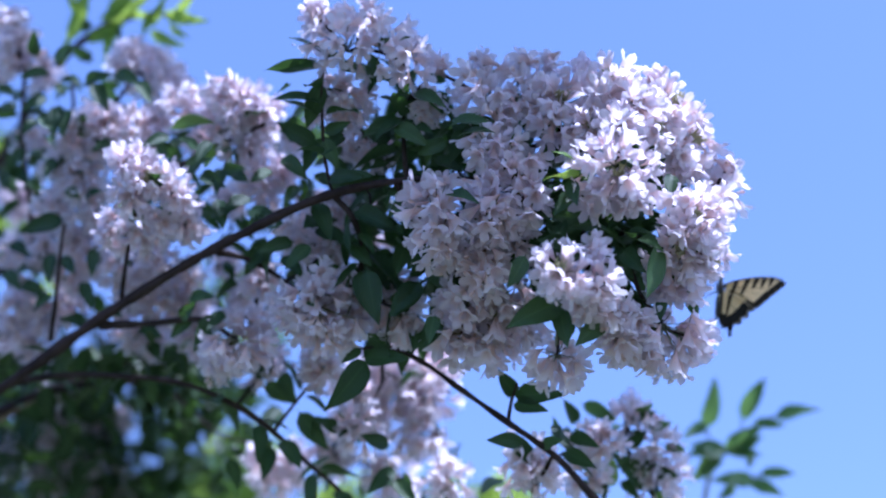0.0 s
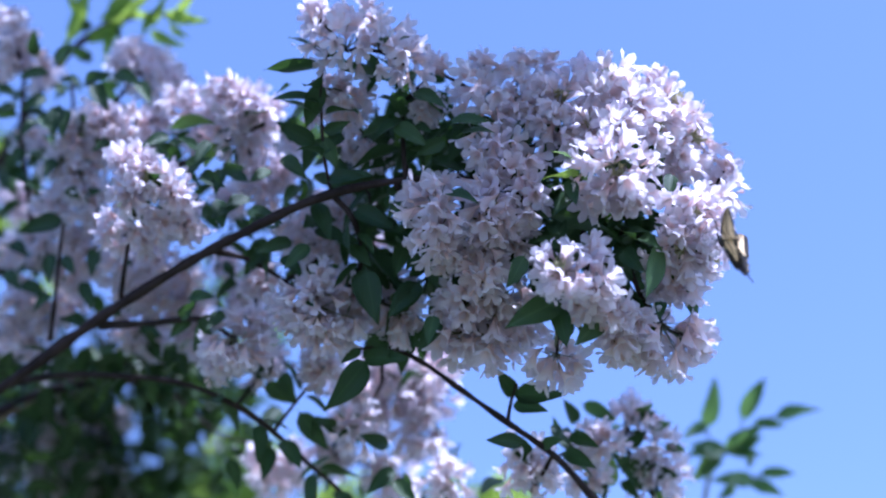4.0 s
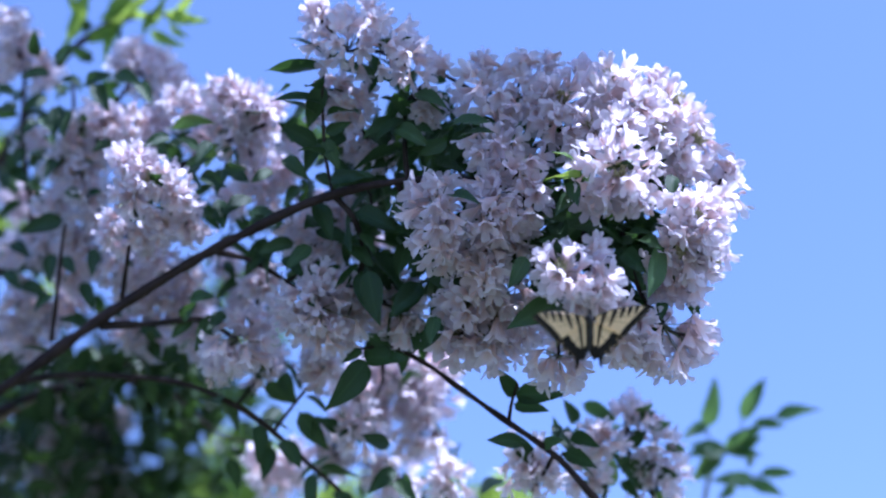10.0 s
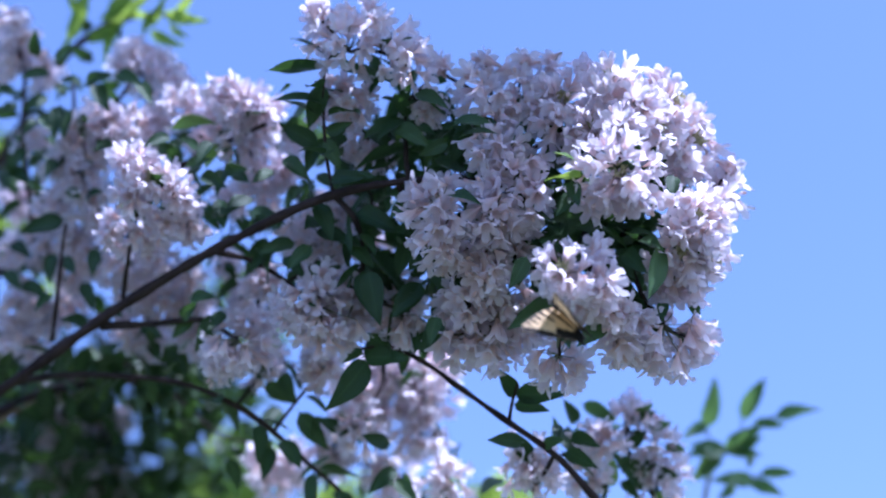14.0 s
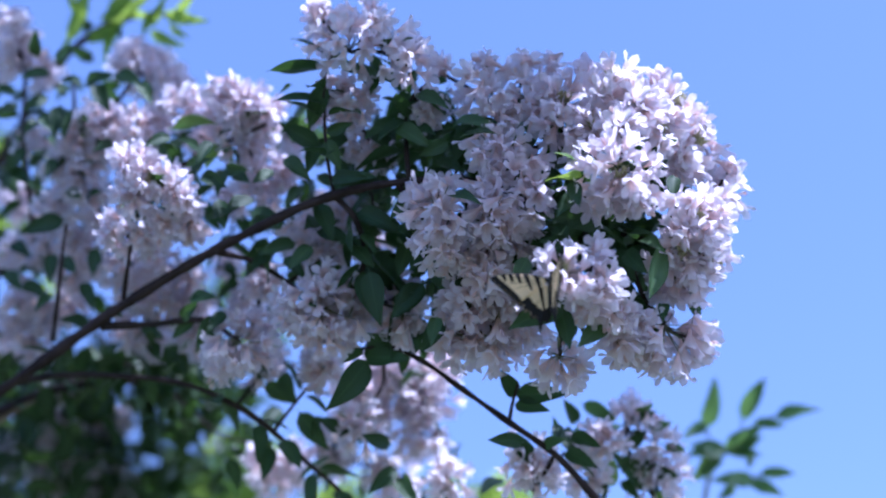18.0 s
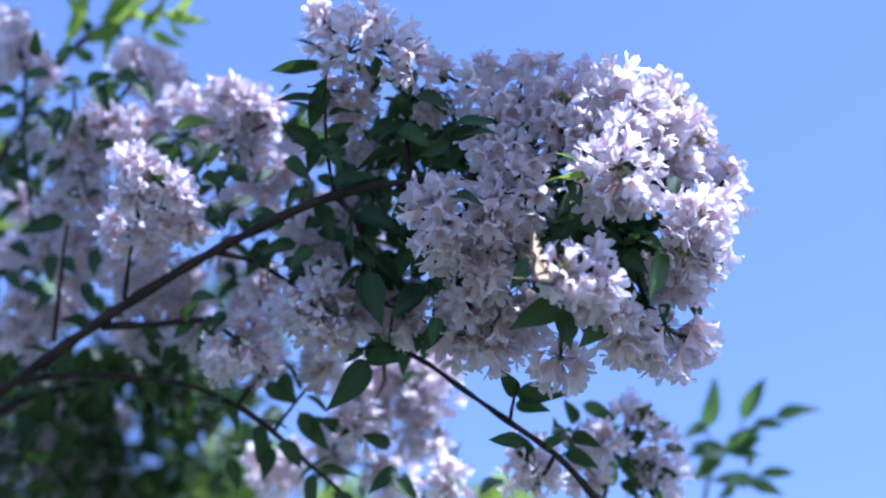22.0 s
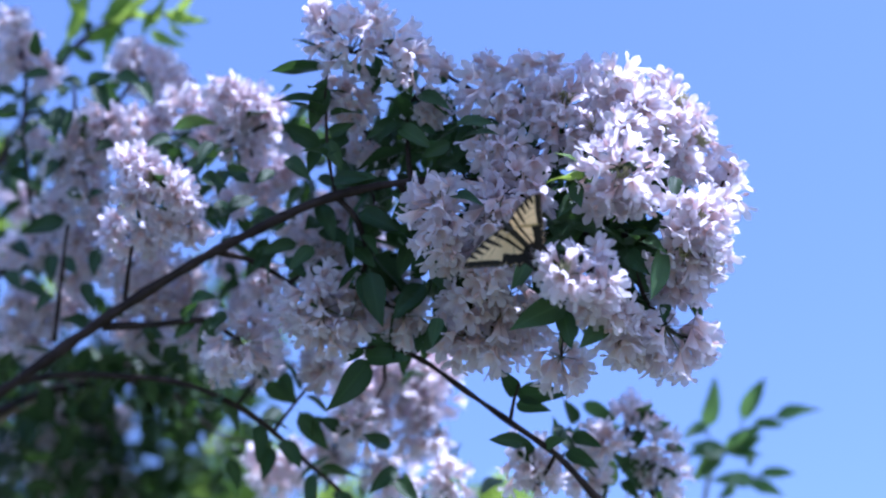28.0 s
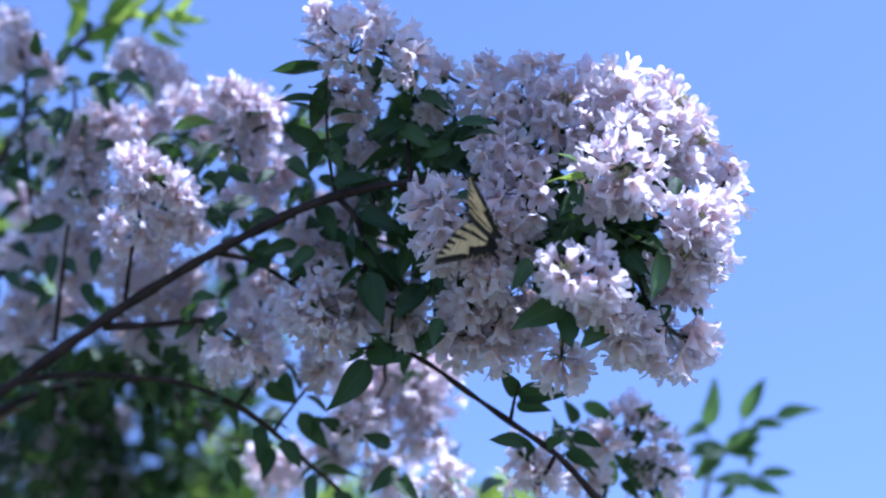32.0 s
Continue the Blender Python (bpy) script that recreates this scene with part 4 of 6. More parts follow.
for base, tip in (
        (on(-30.9, 13.8, 18), on(-33.0, 13.7, 16)),
        (on(-31.9, 15.1, 18), on(-32.0, 16.9, 16)),
        (on(-30.3, 14.7, 18), on(-29.2, 16.0, 16)),
        (on(-33.4, 12.2, 22), on(-35.0, 12.9, 20)),
        (on(-33.3, 11.3, 22), on(-34.8, 10.9, 20)),
        (on(-31.0, 11.9, 18), on(-32.9, 11.0, 16)),
        (on(-30.0, 11.2, 18), on(-30.6, 8.8, 16)),
        (on(-29.4, 10.9, 18), on(-29.8, 8.9, 16)),
        (on(-27.3, 12.9, 18), on(-26.2, 11.0, 16)),
        (on(-28.0, 12.9, 18), on(-26.2, 13.9, 16)),
        (on(-25.6, 13.7, 18), on(-23.6, 13.1, 16)),
        (on(-23.8, 13.1, 18), on(-22.8, 11.6, 16)),
        (on(-28.4, 13.1, 18), on(-29.7, 13.4, 16)),
        (on(-19.1, 7.9, 10), on(-20.6, 8.8, 8)),
        (on(-18.2, 8.4, 10), on(-19.4, 6.9, 8)),
        (on(-20.1, 6.2, 10), on(-18.5, 7.3, 8)),
        (on(-18.9, 5.8, 10), on(-17.2, 5.1, 8)),
        (on(-17.2, 6.2, 10), on(-17.8, 4.5, 8)),
        (on(-32.8, 7.9, 22), on(-33.8, 6.4, 20)),
        (on(-31.5, 10.4, 18), on(-30.4, 9.3, 16)),
        (on(-21.4, 8.8, 10), on(-23.4, 8.3, 8)),
        (on(-22.8, 8.2, 18), on(-21.4, 7.3, 16)),
        (on(-29.7, 2.3, 18), on(-33.2, 1.5, 16)),
        (on(-30.6, -0.4, 18), on(-30.9, -2.5, 16)),
        (on(-29.7, -0.6, 18), on(-28.8, -1.9, 16)),
        (on(-27.1, 0.1, 18), on(-27.5, -2.1, 16)),
        (on(-28.1, -2.6, 18), on(-27.5, -4.5, 16)),
        (on(-32.9, -2.6, 22), on(-31.0, -3.5, 20)),
        (on(-33.7, 0.5, 22), on(-32.4, -0.4, 20)),
        (on(-23.1, -0.9, 18), on(-21.9, -1.9, 16)),
        (on(-17.6, 3.9, 10), on(-17.1, 1.7, 8)),
        (on(-19.8, -3.8, 10), on(-17.9, -3.6, 8)),
        (on(-20.4, -5.5, 10), on(-19.6, -4.2, 8)),
        (on(-17.1, -4.9, 10), on(-18.4, -6.2, 8)),
        (on(-27.6, -5.7, 18), on(-29.9, -5.3, 16)),
        (on(-31.8, 10.0, 18), on(-32.9, 9.2, 16)),
        (on(-25.8, 8.4, 18), on(-27.3, 7.9, 16)),
        (on(-30.4, 7.1, 18), on(-31.1, 5.8, 16)),
        (on(-29.3, 4.7, 18), on(-28.4, 4.0, 16)),
        (on(-18.1, 2.7, 10), on(-16.7, 3.0, 8)),
        (on(-16.5, 6.0, 10), on(-15.2, 5.3, 8)),
        (on(-15.6, 4.2, 10), on(-17.0, 3.0, 8)),
        (on(-32.0, 4.9, 22), on(-33.1, 5.6, 20)),
        (on(-33.7, 6.2, 22), on(-32.4, 5.3, 20)),
        (on(-28.0, 4.0, 18), on(-27.0, 4.8, 16)),
        (on(-30.7, -3.5, 18), on(-32.0, -4.6, 16)),
        (on(-26.2, -4.4, 18), on(-25.1, -5.3, 16)),
        (on(-23.6, -6.1, 18), on(-22.0, -6.8, 16)),
        (on(-32.0, -1.3, 22), on(-33.3, -1.7, 20)),
        (on(-15.2, 1.8, 10), on(-13.9, 2.7, 8)),
        (on(-34.2, -1.7, 22), on(-33.1, -3.0, 20)),
):
    left.leaf(base, tip, way(0.1, 0.4, -0.9))
# sunlight on these three is put into their lighter leaf colour
left.leaf(on(-21.2, 9.5, 14), on(-17.9, 10.4, 12), way(0.0, 0.6, -0.8), "fresh_lit", "yellow-green leaf, its sunlit look put into its colour")
left.leaf(on(-22.0, 3.7, 14), on(-20.1, 3.8, 12), way(0.0, 0.6, -0.8), "fresh_lit", "yellow-green leaf, its sunlit look put into its colour")
left.leaf(on(-17.6, 8.2, 14), on(-18.7, 6.6, 12), way(0.0, 0.6, -0.8), "fresh_lit", "yellow-green leaf, its sunlit look put into its colour")
left.stem([at(-34.2, 7.2, 23), at(-33.7, 10.2, 23), at(-33.3, 12.8, 23), at(-33.4, 14.8, 23)], 0.0022, 0.0014, TWIG)

low = Cane("flowering_cane", "thin dark shrub cane bending down under sparse flowers", "shrub branch",
           [(-0.80, 1.6, 0.0), (-0.80, 1.6, 1.0), (-0.66, 1.56, 1.8), at(-44.3, -15.0, 20), at(-35.6, -11.3, 17), at(-28.4, -10.9, 15), at(-21.9, -11.6, 14), at(-16.0, -14.3, 13), at(-11.7, -18.0, 13), at(-8.3, -21.1, 13), at(-6.0, -24.9, 13)],
           0.0036, 0.0018, TWIG, "canes of the flowering shrub")
low.stem([on(-37.5, -14.6, 24), on(-34.6, -12.7, 24), on(-32.3, -11.6, 24), on(-29.6, -10.9, 25), on(-25.8, -10.4, 27), on(-22.0, -10.6, 29)], 0.0042, 0.0024, BARK)
low.cluster(at(-15.2, -20.2, 26), 0.0301, way(0, -0.6, -0.8))
low.cluster(at(-10.4, -10.2, 12), 0.0219, way(0, 0.2, -1))
low.cluster(at(-10.1, -18.6, 26), 0.0259, way(0, 0, -1), leaves=2)
low.cluster(at(-4.9, -20.9, 26), 0.0259, way(0, 0, -1), leaves=2)
low.cluster(at(-7.5, -15.5, 26), 0.0259, way(0, 0, -1), leaves=2)
low.cluster(at(0.3, -20.1, 17), 0.0216, way(0, 0, -1), leaves=2)
low.cluster(at(-15.3, -10.2, 16), 0.0215, way(0, 0, -1), leaves=2)
scatter(random.Random(77), "foliage", low.thing, low.foot, LEAVES, LEAF, 12, at(-11.1, -15.8, 18), (0.05, 0.03, 0.03), 0.034)
scatter(random.Random(78), "foliage", low.thing, low.foot, LEAVES, LEAF, 8, at(-2.2, -20.7, 18), (0.05, 0.02, 0.03), 0.034)
low.leafy(low.lines[0][70:], 6)
low.leaf(at(-15.2, -11.5, 14), at(-12.4, -13.2, 13), way(0, 0, -1))
low.leaf(at(-13.7, -10.6, 14), at(-12.6, -12.8, 12), way(0, 0, -1))
low.leaf(at(-14.7, -16.9, 14), at(-15.2, -19.5, 12), way(0, 0, -1))
low.leaf(at(-12.2, -13.9, 13), at(-9.7, -17.1, 12), way(0, 0, -1))

old = Cane("flowering_cane", "thick pale grey shrub cane, old and bare at its foot", "shrub branch",
           [(-0.78, 1.75, 0.0), (-0.80, 1.75, 1.0), (-0.70, 1.68, 1.7), at(-47.4, -18.8, 28), at(-40.4, -15.3, 25), at(-36.8, -13.2, 25), at(-32.9, -11.8, 26), at(-29.8, -11.0, 28)],
           0.0088, 0.0022, BARK_PALE, "canes of the flowering shrub")
old.leafy(old.lines[0][50:], 8)
old.cluster(at(-35.1, -13.0, 27), 0.0156, way(0, -0.5, -1))
old.cluster(at(-43.7, -21.1, 55), 0.0241, way(0, 0, -1))
for x, y, w, r in ((-41.3, -21.4, 58, 0.028), (-39.2, -25.3, 60, 0.025), (-40.7, -17.1, 58, 0.022), (-25.4, -6.7, 40, 0.028), (-43.3, -11.4, 45, 0.023), (-38.5, -18.5, 40, 0.024), (-35.6, -21.6, 40, 0.021), (-39.5, -23.0, 42, 0.022), (-33.2, -17.6, 42, 0.018), (-33.0, -24.0, 44, 0.020), (-36.5, -25.0, 42, 0.02)):
    old.cluster(at(x, y, w), r, way(0.1, 0.2, -1), leaves=3)
old.cluster(at(-46.8, -22.0, 58), 0.0276, way(0, 0, -1))

right = Cane("flowering_cane", "dark slender shrub cane rising to a leafy tip", "shrub branch",
             [(0.30, 1.65, 0.0), (0.28, 1.6, 1.2), at(17.0, -25.5, 8), at(12.5, -20.5, 7), at(9.0, -16.7, 6), at(5.3, -14.1, 6), at(1.2, -11.2, 6), at(-1.8, -9.1, 6), at(-4.3, -8.0, 6), at(-6.8, -8.1, 6)],
             0.0038, 0.0014, TWIG, "canes of the flowering shrub")
right.stem([at(5.3, -14.1, 6), at(5.6, -12.4, 6), at(6.0, -10.9, 5)], 0.0018, 0.001, TWIG)
right.stem([at(9.0, -16.7, 6), at(8.2, -18.6, 8), at(7.3, -20.1, 9)], 0.002, 0.001, TWIG)
right.cluster(at(-5.3, -13.0, 24), 0.0379, way(-0.1, -0.5, -0.8))
right.cluster(at(-1.5, -13.1, 22), 0.0294, way(0.2, -0.4, -0.9))
right.cluster(at(-2.0, -16.8, 22), 0.0253, way(0.1, -0.2, -1))
right.cluster(at(-4.1, -10.3, 26), 0.0290, way(0.1, -0.3, -1), leaves=0)
right.cluster(at(-8.0, -12.9, 26), 0.0259, way(-0.1, -0.3, -1), leaves=0)
right.cluster(at(-0.7, -10.7, 24), 0.0225, way(0.3, -0.4, -1), leaves=0)
right.cluster(at(-7.4, -15.4, 14), 0.0232, way(0, 0, -1))
right.cluster(at(7.3, -18.4, 9), 0.0253, way(-0.2, -0.2, -1))
right.cluster(at(13.2, -16.2, 12), 0.0210, way(0, 0.3, -1))


def build_right_leaves():
    face = way(0, 0.3, -1)
    f = right
    f.leaf(at(-6.2, -9.1, 6), at(-9.0, -13.0, 3), way(0.3, 0, -1))
    f.leaf(at(-6.4, -8.8, 6), at(-2.8, -8.7, 4), way(0, 0.4, -1))
    f.leaf(at(-6.6, -8.2, 6), at(-8.2, -9.1, 5), face)
    f.leaf(at(-4.3, -7.9, 6), at(-6.6, -6.8, 5), face)
    f.leaf(on(5.7, -11.5, 6), on(4.4, -9.5, 4), face)
    f.leaf(on(5.7, -11.4, 6), on(9.5, -11.2, 4), face)
    f.leaf(on(5.6, -12.1, 6), on(8.1, -12.5, 4), face)
    f.leaf(on(6.1, -15.1, 6), on(3.7, -14.8, 4), face)
    f.leaf(on(7.8, -15.4, 6), on(9.1, -14.8, 4), face)
    f.leaf(at(9.3, -14.4, 7), at(9.2, -15.2, 5), face)
    f.leaf(at(10.0, -16.7, 8), at(12.4, -17.6, 6), face)
    f.leaf(at(10.5, -15.3, 8), at(12.7, -16.0, 6), face)
    f.leaf(at(-4.0, -18.6, 12), at(-6.3, -20.2, 10), face)
    f.leaf(at(-4.0, -19.5, 12), at(-2.1, -21.2, 10), face)
    f.leaf(at(-4.5, -16.6, 12), at(-6.8, -15.5, 10), face)
    f.leaf(at(-8.8, -15.3, 13), at(-10.6, -14.2, 11), face)


build_right_leaves()

lower = Cane("flowering_cane", "short shrub cane with fading pink flowers and mixed green leaves", "shrub branch",
             [(0.45, 1.75, 0.0), (0.44, 1.72, 1.3), at(21.2, -26.8, 17), at(18.4, -21.7, 16), at(16.1, -17.9, 15), at(15.6, -14.0, 15)], 0.0028, 0.0012, TWIG, "canes of the flowering shrub")
lower.cluster(at(16.3, -14.3, 15), 0.0224, way(0.1, 0.8, -0.6), amount=0.85)
lower.cluster(at(18.5, -17.4, 15), 0.0253, way(0.4, 0.2, -1), amount=0.85)
lower.cluster(at(18.8, -20.4, 15), 0.0272, way(0.3, -0.1, -1), amount=0.85)
lower.cluster(at(12.3, -19.6, 13), 0.0221, way(-0.3, 0, -1), amount=0.85)
for base, tip, kind in (
        (on(12.9, -18.6, 15), on(13.3, -16.3, 13), "fresh_lit"),
        (on(16.3, -18.7, 15), on(13.5, -15.9, 13), "dark"),
        (on(11.0, -14.4, 15), on(12.2, -17.0, 13), "sprig"),
        (on(10.4, -13.6, 15), on(9.7, -11.9, 13), "dark"),
        (on(8.9, -15.1, 15), on(8.9, -13.4, 13), "sprig"),
        (on(11.0, -12.1, 15), on(13.6, -13.4, 13), "sprig"),
        (on(14.5, -15.5, 15), on(15.8, -14.3, 13), "dark"),
        (on(13.0, -15.8, 15), on(14.5, -15.0, 13), "sprig"),
        (on(16.1, -14.0, 15), on(17.6, -13.6, 13), "sprig"),
        (on(17.4, -15.4, 15), on(18.9, -15.7, 13), "sprig"),
        (on(16.2, -17.4, 15), on(18.4, -17.7, 13), "dark"),
        (on(12.3, -19.0, 15), on(10.8, -18.1, 13), "sprig"),
        (on(14.8, -13.2, 15), on(16.2, -12.3, 13), "sprig"),
        (on(14.0, -18.1, 15), on(15.3, -19.4, 13), "dark"),
        (on(10.0, -15.4, 15), on(10.6, -14.1, 13), "sprig"),
        (on(16.6, -15.9, 15), on(15.7, -17.6, 13), "sprig"),
):
    lower.leaf(base, tip, way(0.1, 0.3, -1), kind)
lower.leafy(lower.lines[0][35:], 3, 0.024)

# ---- green shoot of another shrub, with long leaflets ----
sprig = Cane("leafy_shoot", "green shoot with long pointed leaflets against the sky", "shrub branch",
             [(0.55, 2.0, 0.0), (0.56, 1.95, 1.4), at(25.5, -30.0, 32), on(20.4, -20.3, 32), on(20.9, -17.6, 32), on(21.6, -16.1, 32), on(22.3, -15.7, 32)], 0.004, 0.001, STALK)


def build_sprig():
    f = sprig
    f.leaf(on(20.6, -13.9, 32), on(21.6, -10.2, 30), way(0.2, 0.3, -1), "sprig")
    f.leaf(on(23.4, -13.3, 32), on(25.1, -10.0, 30), way(-0.6, 0.3, -0.8), "sprig")
    f.leaf(on(26.0, -13.1, 32), on(29.4, -12.2, 30), way(0.2, 0.6, -0.9), "sprig")
    f.leaf(on(24.3, -13.6, 32), on(26.8, -13.7, 30), way(0.1, 0.6, -0.8), "sprig")
    f.leaf(on(20.6, -13.7, 32), on(18.7, -14.8, 30), way(0.2, 0.6, -0.9), "sprig")
    f.leaf(on(22.1, -15.6, 32), on(25.1, -13.7, 30), way(0.2, 0.3, -1), "sprig")
    f.leaf(on(22.8, -15.9, 32), on(25.0, -14.6, 30), way(0.1, 0.5, -1), "sprig")
    f.leaf(on(22.3, -15.7, 32), on(19.0, -15.8, 30), way(0.0, 0.5, -1), "sprig")
    f.leaf(on(21.9, -15.6, 32), on(19.5, -15.2, 30), way(0.0, 0.3, -1), "sprig")
    f.leaf(on(22.1, -15.8, 32), on(25.0, -16.1, 30), way(0.1, 0.6, -0.8), "sprig")
    f.leaf(on(21.4, -15.9, 32), on(19.5, -18.4, 30), way(0.3, 0.1, -1), "fresh_lit")
    f.leaf(on(21.7, -16.1, 32), on(20.1, -17.8, 30), way(0.3, 0.2, -1), "sprig")
    f.leaf(on(24.3, -18.1, 32), on(21.2, -17.8, 30), way(0.0, 0.4, -1), "sprig")
    f.leaf(on(23.9, -18.1, 32), on(26.7, -19.1, 30), way(0.2, 0.5, -1), "sprig")
    f.leaf(on(24.8, -17.6, 32), on(27.6, -17.5, 30), way(0.0, 0.7, -0.8), "sprig")
    f.leaf(on(24.1, -16.1, 32), on(23.9, -17.1, 30), way(0.3, 0.2, -1), "sprig")
    f.leaf(on(22.8, -18.5, 32), on(21.5, -19.6, 30), way(0.3, 0.2, -1), "sprig")
    f.twig([on(22.3, -15.7, 32), on(23.7, -14.5, 32), on(24.8, -13.6, 32), on(26.1, -13.0, 32)], 0.0011, 0.0007)
    f.twig([on(21.1, -16.4, 32), on(20.8, -15.0, 32), on(20.6, -13.9, 32)], 0.001, 0.0007)
    f.twig([on(22.8, -15.4, 32), on(23.3, -14.3, 32), on(23.4, -13.3, 32)], 0.001, 0.0007)
    f.twig([on(21.1, -18.1, 32), on(22.8, -18.0, 32), on(24.8, -17.7, 32)], 0.001, 0.0007)


build_sprig()


# ---- hedge and young tree further back ----
def build_back():
    rnd = random.Random(11)
    hedge = Cane("hedge_shrub", "dense dark green shrub in shade behind the canes", "shrub",
                 [(-0.75, 2.4, 0.0), (-0.72, 2.4, 1.0), at(-42.0, -37.0, 75), at(-40.0, -27.1, 75), at(-38.7, -17.2, 75)], 0.02, 0.006, BARK)
    lanes = [(a, (b - a).normalized(), r) for a, b, r in (
        (on(-26.7, -14.4, 30), on(-26.7, -14.4, 90), 0.0066),
        (on(-23.8, -14.4, 30), on(-23.8, -14.4, 90), 0.0114),
        (on(-21.7, -14.8, 30), on(-21.7, -14.8, 90), 0.0078),
        (on(-20.8, -13.3, 30), on(-20.8, -13.3, 90), 0.0066),
        (on(-22.7, -16.4, 30), on(-22.7, -16.4, 90), 0.0084),
        (on(-22.4, -17.4, 30), on(-22.4, -17.4, 90), 0.0066),
        (on(-18.1, -14.9, 30), on(-18.1, -14.9, 90), 0.0096),
        (on(-17.2, -14.3, 30), on(-17.2, -14.3, 90), 0.0084),
        (on(-18.2, -16.8, 30), on(-18.2, -16.8, 90), 0.0078),
        (on(-27.0, -18.9, 30), on(-27.0, -18.9, 90), 0.0078),
        (on(-20.1, -14.2, 30), on(-20.1, -14.2, 90), 0.0060),
        (on(-18.7, -12.5, 30), on(-18.7, -12.5, 90), 0.0072),
        (on(-24.5, -11.4, 30), on(-24.5, -11.4, 90), 0.0084),
        (on(-25.1, -11.0, 30), on(-25.1, -11.0, 90), 0.0048),
        (on(-19.4, -11.4, 30), on(-19.4, -11.4, 90), 0.0072),
        (on(-28.5, -8.1, 30), on(-28.5, -8.1, 90), 0.0060),
        (on(-16.3, -13.6, 30), on(-16.3, -13.6, 90), 0.0096),
        (on(-25.6, -13.2, 30), on(-25.6, -13.2, 90), 0.0048),
    )]
    for x, y, w, n, su, sv in ((-41.1, -17.0, 43, 292, 0.045, 0.034), (-33.2, -20.0, 50, 180, 0.047, 0.035), (-39.1, -25.3, 50, 285, 0.071, 0.024), (-27.3, -25.8, 54, 36, 0.036, 0.024), (-30.3, -11.9, 43, 202, 0.040, 0.017), (-43.8, -11.7, 50, 135, 0.035, 0.024), (-41.4, -20.9, 72, 180, 0.078, 0.046), (-25.9, -9.9, 32, 90, 0.024, 0.010), (-24.9, -13.6, 36, 60, 0.022, 0.014), (-22.9, -15.6, 40, 63, 0.020, 0.016), (-20.6, -19.7, 42, 21, 0.017, 0.014), (-31.5, -10.2, 33, 80, 0.050, 0.014), (-31.0, -17.5, 44, 60, 0.050, 0.036)):
        scatter(rnd, "foliage", hedge.thing, hedge.foot, LEAVES, LEAF_DIM, n, at(x, y, w), (su, sv, 0.09), 0.034, lanes=lanes)
    tree = Cane("young_tree", "young tree with bright yellow-green leaves in full sun", "tree",
                [(-1.3, 2.3, 0.0), (-1.25, 2.2, 1.4), at(-58.4, -3.6, 60), on(-33.7, 8.4, 38), on(-30.6, 13.7, 31), on(-28.0, 16.4, 30), on(-25.6, 17.8, 30), on(-23.1, 18.2, 30), on(-20.9, 18.4, 30)], 0.006, 0.0012, TWIG)
    tree.leaf(on(-29.3, 16.3, 30), on(-27.5, 20.6, 28), way(0.6, -0.6, -0.7), "slim")
    tree.leaf(on(-30.0, 14.6, 30), on(-29.1, 16.6, 28), way(0.6, -0.6, -0.7), "slim")
    tree.leaf(on(-26.7, 17.9, 30), on(-22.8, 19.7, 28), way(0.2, -0.6, -0.8), "slim")
    tree.leaf(on(-26.2, 18.6, 30), on(-23.6, 20.8, 28), way(0.3, -0.5, -0.8), "slim")
    tree.leaf(on(-28.0, 16.3, 30), on(-24.7, 17.6, 28), way(0.2, -0.6, -0.8), "slim")
    tree.leaf(on(-25.8, 17.0, 30), on(-26.8, 14.3, 28), way(-0.4, -0.6, -0.8), "slim")
    tree.leaf(on(-25.6, 17.7, 30), on(-26.2, 15.3, 28), way(0.4, -0.6, -0.8), "slim")
    tree.leaf(on(-23.2, 17.3, 30), on(-21.3, 19.9, 28), way(0.5, -0.6, -0.7), "slim")
    tree.leaf(on(-22.9, 17.0, 30), on(-20.3, 15.6, 28), way(0.2, -0.5, -0.8), "slim")
    tree.leaf(on(-21.8, 18.4, 30), on(-18.5, 17.6, 28), way(0.2, -0.5, -0.8), "slim")
    tree.leaf(on(-20.9, 18.4, 30), on(-19.3, 20.1, 28), way(0.2, -0.6, -0.8), "slim")
    tree.leaf(on(-22.7, 18.6, 30), on(-23.6, 16.8, 28), way(-0.2, -0.6, -0.8), "slim")
    tree.leaf(on(-28.4, 18.2, 30), on(-29.5, 20.4, 28), way(0.4, -0.6, -0.7), "slim")
    tree.leaf(on(-21.4, 17.5, 30), on(-20.1, 16.4, 28), way(0.3, -0.5, -0.8), "slim")
    tree.leaf(on(-24.7, 18.4, 30), on(-22.5, 18.2, 28), way(0.2, -0.6, -0.8), "slim")
